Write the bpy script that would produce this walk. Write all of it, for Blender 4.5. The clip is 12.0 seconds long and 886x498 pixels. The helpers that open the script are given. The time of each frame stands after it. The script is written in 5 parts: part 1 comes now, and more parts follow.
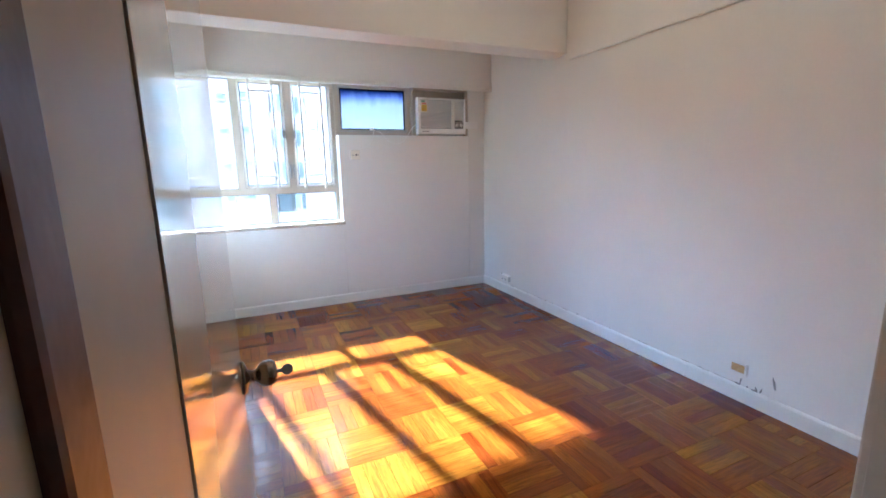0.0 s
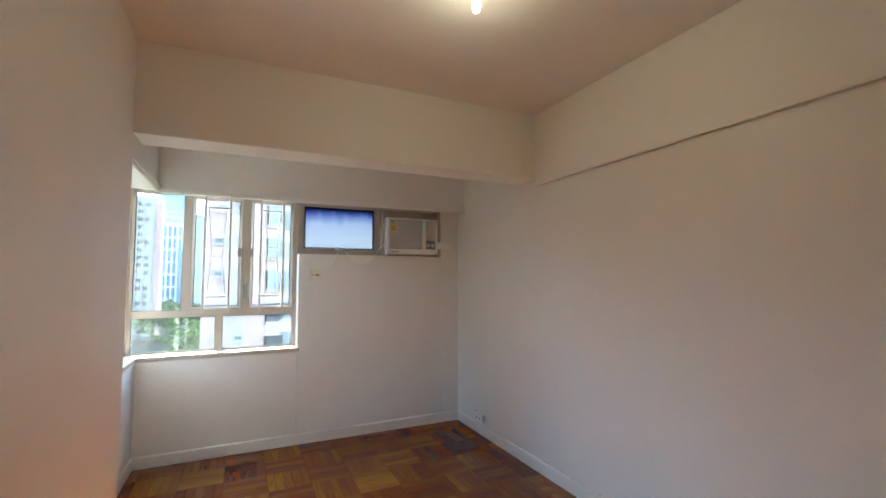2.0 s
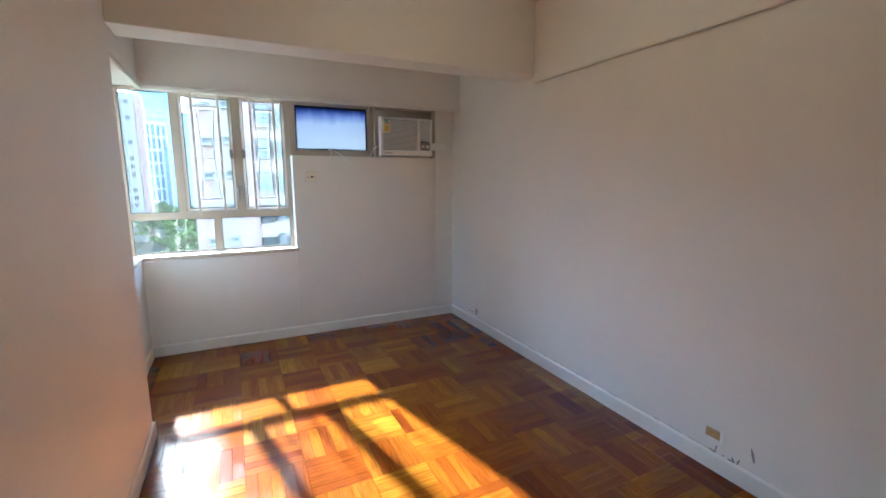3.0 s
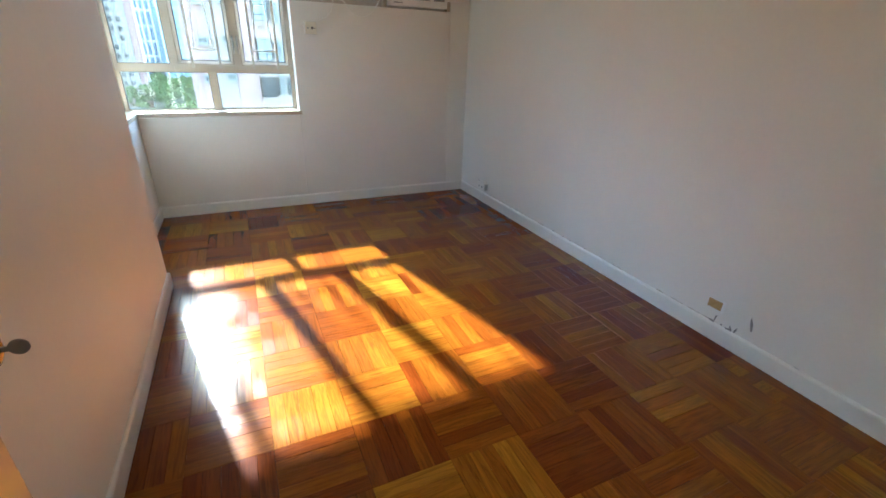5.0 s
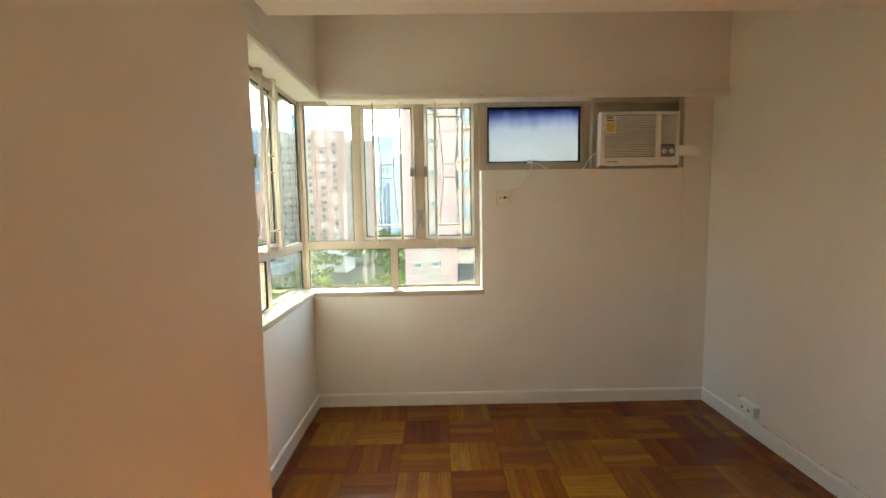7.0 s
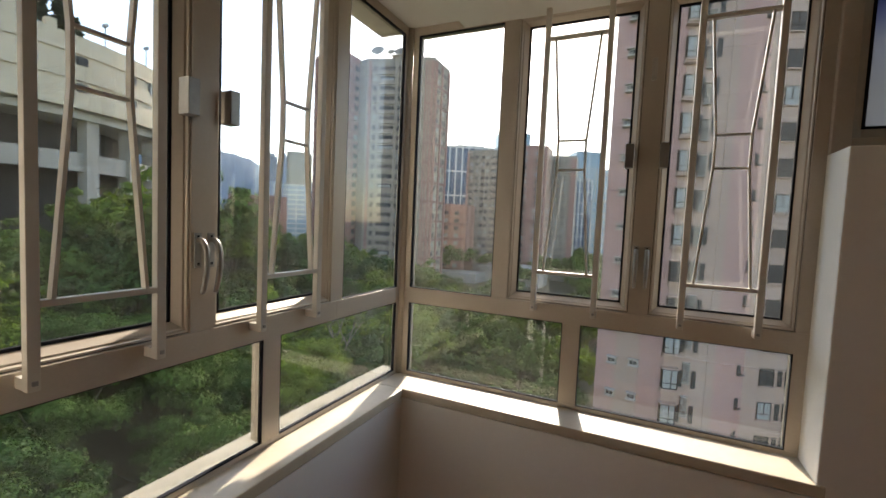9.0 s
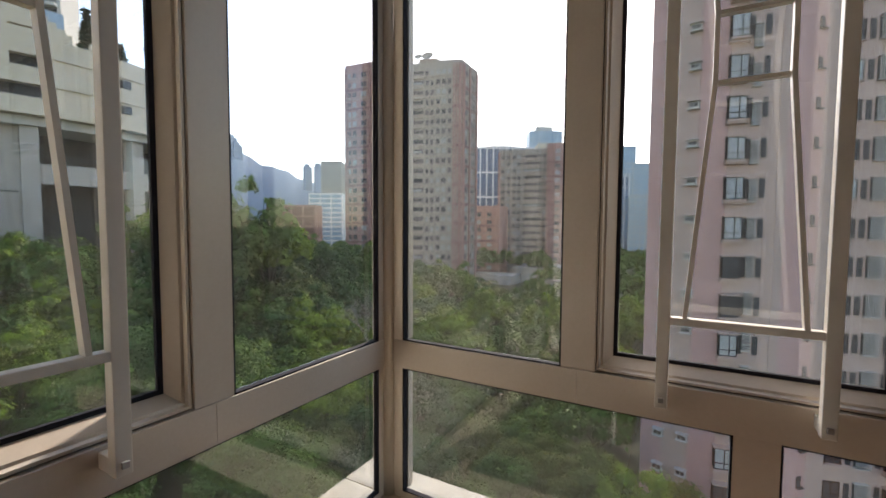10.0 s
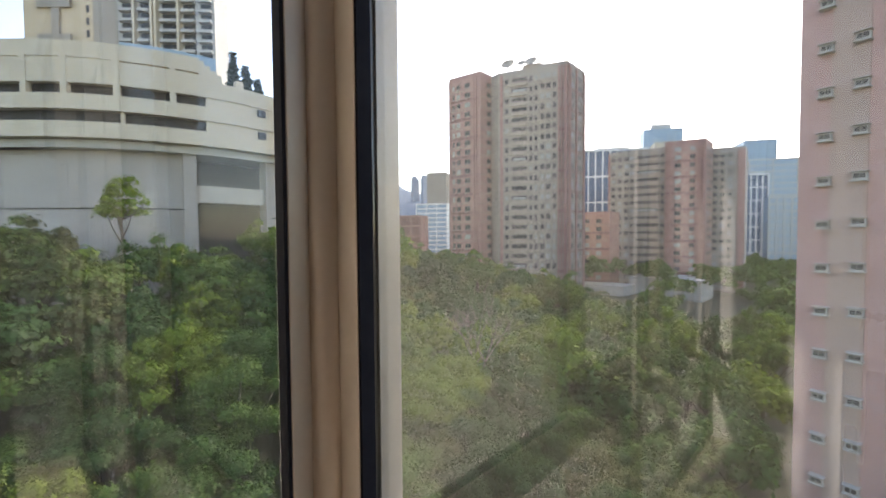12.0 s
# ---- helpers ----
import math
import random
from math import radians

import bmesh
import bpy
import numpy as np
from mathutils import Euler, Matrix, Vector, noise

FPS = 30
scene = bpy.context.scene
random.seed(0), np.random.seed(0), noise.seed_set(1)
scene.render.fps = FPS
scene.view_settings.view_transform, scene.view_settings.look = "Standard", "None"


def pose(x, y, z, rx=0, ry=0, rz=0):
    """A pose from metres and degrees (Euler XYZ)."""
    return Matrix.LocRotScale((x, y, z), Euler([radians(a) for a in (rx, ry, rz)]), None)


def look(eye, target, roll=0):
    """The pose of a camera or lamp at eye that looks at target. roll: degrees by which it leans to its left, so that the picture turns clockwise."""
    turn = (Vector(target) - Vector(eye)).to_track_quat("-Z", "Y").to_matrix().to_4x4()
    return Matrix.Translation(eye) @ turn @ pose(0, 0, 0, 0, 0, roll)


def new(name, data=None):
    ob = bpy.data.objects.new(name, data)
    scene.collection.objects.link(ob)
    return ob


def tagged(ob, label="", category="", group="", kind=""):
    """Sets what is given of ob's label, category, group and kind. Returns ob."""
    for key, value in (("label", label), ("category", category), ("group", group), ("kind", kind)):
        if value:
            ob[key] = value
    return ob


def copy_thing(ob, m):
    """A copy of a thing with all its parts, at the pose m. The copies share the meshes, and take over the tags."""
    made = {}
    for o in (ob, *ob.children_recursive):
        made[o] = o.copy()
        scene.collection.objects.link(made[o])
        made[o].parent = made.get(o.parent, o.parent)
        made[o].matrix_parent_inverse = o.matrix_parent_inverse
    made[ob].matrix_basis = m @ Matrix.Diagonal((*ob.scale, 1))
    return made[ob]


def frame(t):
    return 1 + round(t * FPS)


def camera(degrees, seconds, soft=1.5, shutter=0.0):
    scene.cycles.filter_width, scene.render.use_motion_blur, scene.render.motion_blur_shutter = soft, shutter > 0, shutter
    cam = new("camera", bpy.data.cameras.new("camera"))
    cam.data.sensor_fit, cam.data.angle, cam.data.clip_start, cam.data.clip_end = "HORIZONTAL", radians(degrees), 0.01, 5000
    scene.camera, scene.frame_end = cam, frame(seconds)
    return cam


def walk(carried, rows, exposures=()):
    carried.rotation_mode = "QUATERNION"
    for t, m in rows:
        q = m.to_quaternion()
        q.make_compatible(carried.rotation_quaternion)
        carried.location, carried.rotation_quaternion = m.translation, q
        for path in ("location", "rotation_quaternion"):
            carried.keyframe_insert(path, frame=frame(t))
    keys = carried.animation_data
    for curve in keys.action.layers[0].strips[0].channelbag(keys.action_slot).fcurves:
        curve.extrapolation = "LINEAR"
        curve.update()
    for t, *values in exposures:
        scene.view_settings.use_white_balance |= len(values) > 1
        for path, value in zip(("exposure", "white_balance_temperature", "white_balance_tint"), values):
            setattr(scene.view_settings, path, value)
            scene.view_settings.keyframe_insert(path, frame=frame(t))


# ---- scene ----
cam = camera(91.6, 12.0, soft=1.6)
PATH = [
    (0.0, pose(0.365, 0.050, 1.434, 79.23, 1.20, -24.31)),
    (0.5, pose(0.488, 0.209, 1.462, 78.95, 0.01, -25.70)),
    (1.0, pose(0.627, 0.270, 1.466, 77.00, -0.29, -28.47)),
    (1.5, pose(0.742, 0.299, 1.484, 83.15, -0.31, -26.20)),
    (2.0, pose(0.767, 0.305, 1.547, 93.84, 0.08, -25.10)),
    (2.5, pose(0.786, 0.277, 1.574, 94.00, 0.02, -25.39)),
    (3.0, pose(0.739, 0.253, 1.551, 80.82, 0.11, -25.81)),
    (3.5, pose(0.767, 0.207, 1.445, 66.07, 0.50, -25.32)),
    (3.7, pose(0.786, 0.199, 1.421, 59.46, -0.33, -25.59)),
    (5.3, pose(0.747, 0.371, 1.391, 71.37, -3.10, -23.33)),
    (5.5, pose(0.757, 0.410, 1.426, 76.87, -4.25, -22.15)),
    (6.0, pose(0.795, 0.631, 1.434, 85.29, -0.80, -18.41)),
    (6.5, pose(0.893, 0.985, 1.472, 85.49, 0.20, -11.41)),
    (7.0, pose(0.939, 1.419, 1.493, 84.83, 0.88, -0.73)),
    (7.5, pose(0.944, 1.873, 1.486, 85.43, 0.29, 5.22)),
    (7.7, pose(0.943, 2.061, 1.482, 86.07, -0.61, 9.15)),
    (9.3, pose(0.729, 3.426, 1.546, 87.47, -0.89, 27.97)),
    (9.5, pose(0.663, 3.575, 1.539, 88.18, 0.11, 29.53)),
    (10.0, pose(0.489, 3.967, 1.529, 86.78, -0.33, 29.38)),
    (10.5, pose(0.364, 4.293, 1.534, 84.02, -0.44, 28.89)),
    (11.0, pose(0.250, 4.520, 1.525, 84.56, -0.06, 23.75)),
    (11.5, pose(0.217, 4.607, 1.547, 83.60, 0.22, 28.67)),
    (12.0, pose(0.200, 4.579, 1.551, 87.90, 0.43, 43.10)),
]
EXPOSURES = [
    (0.0, 5.90, 4620, 2),
    (0.3, 5.58, 4800, 1),
    (0.6, 5.32, 5000, -1),
    (0.9, 5.27, 6900, -4),
    (1.5, 5.28, 7350, -5),
    (1.8, 5.34, 6250, -2),
    (2.2, 5.17, 5050, 2),
    (3.0, 5.25, 5050, 0),
    (3.3, 5.26, 6750, -4),
    (3.7, 5.14, 7250, -5),
    (5.3, 5.34, 4950, -6),
    (6.5, 5.37, 5200, -6),
    (7.0, 5.11, 7250, -4),
    (7.3, 4.82, 8200, -2),
    (7.7, 4.64, 8800, 1),
    (9.3, 2.88, 6950, 14),
    (10.5, 3.03, 6905, 17),
    (11.2, 3.29, 6979, 18),
    (12.0, 3.21, 7050, 18),
]
walk(cam, PATH, EXPOSURES)

# ---- light ----
SUN_YAW, SUN_EL = 13.7, 35.1          # degrees to the left of +y, above the horizon
world = bpy.data.worlds.new("sky")
scene.world = world
world.use_nodes = True
wn = world.node_tree.nodes
sky = wn.new("ShaderNodeTexSky")
sky.sky_type = "NISHITA"
sky.sun_disc = False
sky.sun_elevation = radians(SUN_EL)
sky.sun_rotation = radians(-SUN_YAW)
sky.dust_density = 1.0
sky.air_density = 1.0
wn["Background"].inputs["Strength"].default_value = 0.15
world.node_tree.links.new(sky.outputs[0], wn["Background"].inputs["Color"])
sun_data = bpy.data.lights.new("sun", "SUN")
sun_data.energy, sun_data.angle, sun_data.color = 1.2, radians(1.6), (1.0, 0.95, 0.88)
sun = new("sun", sun_data)
a_, e_ = radians(SUN_YAW), radians(SUN_EL)
sun.matrix_world = look((-math.sin(a_) * math.cos(e_) * 60, math.cos(a_) * math.cos(e_) * 60, math.sin(e_) * 60), (0, 0, 0))


# ---- materials ----
def nodes_of(name):
    m = bpy.data.materials.new(name)
    m.use_nodes = True
    nt = m.node_tree
    return m, nt, nt.nodes["Principled BSDF"]


def noise_tex(nt, scale, detail=4.0, rough=0.55, vec=None):
    n = nt.nodes.new("ShaderNodeTexNoise")
    n.inputs["Scale"].default_value, n.inputs["Detail"].default_value, n.inputs["Roughness"].default_value = scale, detail, rough
    if vec is not None:
        nt.links.new(vec, n.inputs["Vector"])
    return n


def ramp(nt, fac, stops):
    r = nt.nodes.new("ShaderNodeValToRGB")
    while len(r.color_ramp.elements) < len(stops):
        r.color_ramp.elements.new(0.5)
    for el, (p, c) in zip(r.color_ramp.elements, stops):
        el.position, el.color = p, (*c, 1)
    nt.links.new(fac, r.inputs[0])
    return r


def bump(nt, bsdf, height, strength, dist=0.01):
    b = nt.nodes.new("ShaderNodeBump")
    b.inputs["Strength"].default_value, b.inputs["Distance"].default_value = strength, dist
    nt.links.new(height, b.inputs["Height"])
    nt.links.new(b.outputs[0], bsdf.inputs["Normal"])


def coords(nt, kind="Object"):
    return nt.nodes.new("ShaderNodeTexCoord").outputs[kind]


def surface(name, c1, c2, rough=0.6, big=1.5, fine=40.0, relief=0.15, metal=0.0, depth=0.004):
    """Two tones mixed at two scales, with fine relief."""
    m, nt, b = nodes_of(name)
    co = coords(nt)
    n1, n2 = noise_tex(nt, big, 5, 0.6, co), noise_tex(nt, fine, 3, 0.5, co)
    mx = nt.nodes.new("ShaderNodeMath")
    mx.operation = "MULTIPLY_ADD"
    mx.inputs[1].default_value = 0.35
    nt.links.new(n2.outputs[0], mx.inputs[0])
    nt.links.new(n1.outputs[0], mx.inputs[2])
    r = ramp(nt, mx.outputs[0], [(0.4, c1), (0.95, c2)])
    nt.links.new(r.outputs[0], b.inputs["Base Color"])
    b.inputs["Roughness"].default_value, b.inputs["Metallic"].default_value = rough, metal
    if relief:
        bump(nt, b, n2.outputs[0], relief, depth)
    return m


WALL = surface("wall_paint", (0.79, 0.77, 0.715), (0.845, 0.825, 0.77), 0.5, 1.2, 60, 0.10)
CEIL = surface("ceiling_paint", (0.78, 0.76, 0.71), (0.84, 0.82, 0.77), 0.6, 1.2, 60, 0.10)
TRIM = surface("trim_gloss_paint", (0.79, 0.77, 0.71), (0.85, 0.83, 0.77), 0.3, 2, 50, 0.08)
DOOR = surface("door_gloss_paint", (0.64, 0.56, 0.45), (0.70, 0.62, 0.51), 0.09, 1.5, 14, 0.05)
BROWN = surface("dark_brown_strip", (0.10, 0.035, 0.018), (0.16, 0.06, 0.03), 0.4, 5, 60, 0.15)
ALU = surface("window_aluminium", (0.44, 0.375, 0.30), (0.51, 0.445, 0.365), 0.34, 3, 150, 0.05, 0.2)
ALU_DULL = surface("weathered_aluminium", (0.40, 0.37, 0.33), (0.50, 0.47, 0.42), 0.45, 8, 90, 0.08, 0.3)
BAR = surface("grille_paint", (0.50, 0.46, 0.39), (0.58, 0.54, 0.47), 0.4, 6, 70, 0.08)
GASKET = surface("black_rubber", (0.008, 0.008, 0.012), (0.02, 0.02, 0.024), 0.9, 6, 60, 0.1)
GASKET.node_tree.nodes["Principled BSDF"].inputs["Specular IOR Level"].default_value = 0.15
HANDLE = surface("dull_metal", (0.26, 0.25, 0.24), (0.36, 0.35, 0.33), 0.35, 8, 90, 0.1, 0.7)
BRASS = surface("worn_brass", (0.20, 0.16, 0.12), (0.33, 0.27, 0.20), 0.22, 10, 60, 0.06, 0.95)
SILLP = surface("aged_sill_paint", (0.47, 0.40, 0.30), (0.57, 0.50, 0.39), 0.45, 5, 60, 0.12)
CONCRETE = surface("concrete", (0.35, 0.31, 0.265), (0.45, 0.405, 0.35), 0.8, 0.3, 6, 0.2)
LEDGE = surface("rendered_ledge", (0.40, 0.36, 0.28), (0.58, 0.53, 0.44), 0.85, 9, 70, 0.4)
JAMB = surface("door_frame_paint", (0.58, 0.47, 0.34), (0.66, 0.55, 0.41), 0.42, 2, 40, 0.08)
PLASTIC = surface("white_plastic", (0.83, 0.82, 0.78), (0.88, 0.87, 0.83), 0.35, 3, 60, 0.03)
IVORY = surface("ivory_plastic", (0.80, 0.75, 0.60), (0.85, 0.80, 0.66), 0.35, 3, 60, 0.03)
PLASTIC_G = surface("grey_plastic", (0.50, 0.50, 0.48), (0.57, 0.57, 0.55), 0.4, 3, 60, 0.03)
SLAT_SHADE = surface("slat_gap_shade", (0.20, 0.20, 0.19), (0.27, 0.27, 0.26), 0.5, 3, 60, 0.03)
# Near-black that stands for shade in hollows and openings.
DARK = surface("shade_black", (0.02, 0.02, 0.02), (0.05, 0.05, 0.05), 0.7, 3, 30, 0.0)
PANEL = surface("stained_board", (0.38, 0.33, 0.25), (0.50, 0.44, 0.34), 0.6, 6, 50, 0.15)
BAREPLASTER = surface("bare_plaster", (0.42, 0.27, 0.10), (0.56, 0.38, 0.16), 0.9, 30, 120, 0.4)
YELLOW = surface("label_yellow", (0.75, 0.55, 0.08), (0.80, 0.62, 0.12), 0.5, 8, 80, 0)
REDINK = surface("label_red", (0.60, 0.08, 0.04), (0.68, 0.12, 0.06), 0.5, 8, 80, 0)
GREENINK = surface("label_green", (0.05, 0.35, 0.18), (0.08, 0.42, 0.22), 0.5, 8, 80, 0)
PINKW = surface("pink_render", (0.46, 0.265, 0.235), (0.54, 0.335, 0.295), 0.85, 0.22, 2.5, 0.1)
BEIGEW = surface("beige_render", (0.41, 0.285, 0.235), (0.49, 0.355, 0.295), 0.85, 0.25, 2.5, 0.1)
WINGW = surface("tan_render", (0.66, 0.60, 0.50), (0.74, 0.68, 0.58), 0.85, 0.4, 6, 0.2)
GREYW = surface("grey_render", (0.29, 0.25, 0.205), (0.37, 0.33, 0.28), 0.85, 0.12, 1.5, 0.1)
ROSEW = surface("rose_tiles", (0.34, 0.185, 0.155), (0.40, 0.23, 0.195), 0.8, 0.12, 1.5, 0.1)
ROSED = surface("dark_rose_tiles", (0.19, 0.09, 0.08), (0.24, 0.12, 0.105), 0.8, 0.12, 1.5, 0.1)
SILLW = surface("dull_sills", (0.33, 0.27, 0.22), (0.42, 0.355, 0.30), 0.85, 0.3, 2.5, 0.1)
OCHREW = surface("ochre_render", (0.55, 0.42, 0.27), (0.63, 0.50, 0.34), 0.85, 0.1, 1.2, 0.1)
ORANGEW = surface("terracotta_render", (0.38, 0.20, 0.155), (0.45, 0.25, 0.20), 0.85, 0.2, 2, 0.1)
CREAMW = surface("cream_concrete", (0.57, 0.47, 0.335), (0.66, 0.56, 0.415), 0.85, 0.15, 2, 0.12)
PALEW = surface("pale_concrete", (0.44, 0.415, 0.37), (0.54, 0.515, 0.465), 0.85, 0.12, 2, 0.12)
WHITEW = surface("white_cladding", (0.66, 0.65, 0.62), (0.74, 0.73, 0.70), 0.7, 0.1, 2, 0.1)
BLUEGLASS = surface("blue_curtain_glass", (0.045, 0.085, 0.15), (0.075, 0.125, 0.20), 0.45, 0.05, 0.6, 0.0)
PALEBLUE = surface("pale_blue_glass", (0.22, 0.33, 0.42), (0.30, 0.41, 0.50), 0.3, 0.03, 0.5, 0.0)
WINDARK = surface("dark_window_glass", (0.02, 0.025, 0.03), (0.06, 0.065, 0.07), 0.45, 0.5, 4, 0.0)
WINDARK.node_tree.nodes["Principled BSDF"].inputs["Specular IOR Level"].default_value = 0.2
CURTAIN = surface("net_curtain", (0.28, 0.30, 0.30), (0.42, 0.42, 0.40), 0.7, 0.6, 5, 0.1)
# Distance haze is painted into these two blue-grey colours.
HAZY = surface("haze_tinted_towers", (0.25, 0.28, 0.33), (0.31, 0.34, 0.39), 0.9, 0.02, 0.3, 0.0)
HILL = surface("haze_tinted_hill_woods", (0.095, 0.14, 0.19), (0.135, 0.185, 0.24), 0.95, 0.004, 0.03, 0.0)
BARK = surface("bark", (0.06, 0.045, 0.03), (0.13, 0.10, 0.075), 0.9, 3, 20, 0.4)
TWIG = surface("bare_twigs", (0.16, 0.13, 0.11), (0.25, 0.21, 0.18), 0.9, 3, 20, 0.2)
EARTH = surface("earth", (0.035, 0.04, 0.018), (0.08, 0.075, 0.04), 0.95, 0.15, 2, 0.3)
SCREED = surface("dark_screed", (0.03, 0.012, 0.006), (0.05, 0.02, 0.01), 0.8, 3, 30, 0.2)
PATHM = surface("pale_path", (0.36, 0.34, 0.30), (0.46, 0.44, 0.40), 0.9, 0.6, 6, 0.2)


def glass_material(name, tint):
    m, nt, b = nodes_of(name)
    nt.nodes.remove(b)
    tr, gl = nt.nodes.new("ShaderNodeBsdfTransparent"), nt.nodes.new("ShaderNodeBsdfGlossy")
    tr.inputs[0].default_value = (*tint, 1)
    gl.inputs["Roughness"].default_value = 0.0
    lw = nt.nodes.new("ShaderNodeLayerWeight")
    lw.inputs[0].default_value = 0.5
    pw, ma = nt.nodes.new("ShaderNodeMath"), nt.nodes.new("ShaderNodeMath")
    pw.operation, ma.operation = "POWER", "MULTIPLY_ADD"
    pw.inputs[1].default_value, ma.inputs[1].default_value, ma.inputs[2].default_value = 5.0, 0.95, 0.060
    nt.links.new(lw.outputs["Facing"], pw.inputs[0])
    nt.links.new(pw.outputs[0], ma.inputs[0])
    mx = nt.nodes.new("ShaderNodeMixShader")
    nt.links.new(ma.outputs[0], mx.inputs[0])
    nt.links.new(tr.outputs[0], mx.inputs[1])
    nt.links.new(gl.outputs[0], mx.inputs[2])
    # a film of dust, also standing for haze over the view
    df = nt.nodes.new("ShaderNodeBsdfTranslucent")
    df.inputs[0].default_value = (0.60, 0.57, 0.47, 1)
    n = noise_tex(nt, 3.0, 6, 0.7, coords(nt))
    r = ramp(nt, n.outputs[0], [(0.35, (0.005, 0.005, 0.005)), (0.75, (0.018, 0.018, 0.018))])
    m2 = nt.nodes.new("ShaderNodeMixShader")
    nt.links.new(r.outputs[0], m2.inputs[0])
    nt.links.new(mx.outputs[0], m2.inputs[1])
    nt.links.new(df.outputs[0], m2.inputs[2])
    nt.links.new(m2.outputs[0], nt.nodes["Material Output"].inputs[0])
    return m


# Grey tint dims the bright view out; shadowless panes still admit the daylight.
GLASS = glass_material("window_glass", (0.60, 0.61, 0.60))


def frosted_material():
    """Frosted pane, dark blue at the top and fading downwards."""
    m, nt, b = nodes_of("frosted_blue_fade")
    nt.nodes.remove(b)
    co = coords(nt, "Generated")
    sp = nt.nodes.new("ShaderNodeSeparateXYZ")
    nt.links.new(co, sp.inputs[0])
    mp = nt.nodes.new("ShaderNodeMapping")
    mp.inputs["Scale"].default_value = (5.0, 1.0, 0.7)
    nt.links.new(co, mp.inputs[0])
    n = noise_tex(nt, 1.3, 5, 0.6, mp.outputs[0])
    ad = nt.nodes.new("ShaderNodeMath")
    ad.operation = "MULTIPLY_ADD"
    ad.inputs[1].default_value = 0.34
    nt.links.new(n.outputs[0], ad.inputs[0])
    nt.links.new(sp.outputs[2], ad.inputs[2])
    sc = nt.nodes.new("ShaderNodeMath")
    sc.operation = "MULTIPLY"
    sc.inputs[1].default_value = 0.84
    nt.links.new(ad.outputs[0], sc.inputs[0])
    r = ramp(nt, sc.outputs[0], [(0.35, (0.22, 0.23, 0.24)), (0.66, (0.20, 0.213, 0.238)), (0.82, (0.12, 0.135, 0.195)), (0.95, (0.03, 0.04, 0.09))])
    tl, rf = nt.nodes.new("ShaderNodeBsdfTranslucent"), nt.nodes.new("ShaderNodeBsdfRefraction")
    rf.inputs["Roughness"].default_value, rf.inputs["IOR"].default_value = 0.45, 1.02
    mx = nt.nodes.new("ShaderNodeMixShader")
    mx.inputs[0].default_value = 0.55
    nt.links.new(r.outputs[0], tl.inputs[0])
    nt.links.new(r.outputs[0], rf.inputs[0])
    nt.links.new(tl.outputs[0], mx.inputs[1])
    nt.links.new(rf.outputs[0], mx.inputs[2])
    nt.links.new(mx.outputs[0], nt.nodes["Material Output"].inputs[0])
    return m


FROSTED = frosted_material()


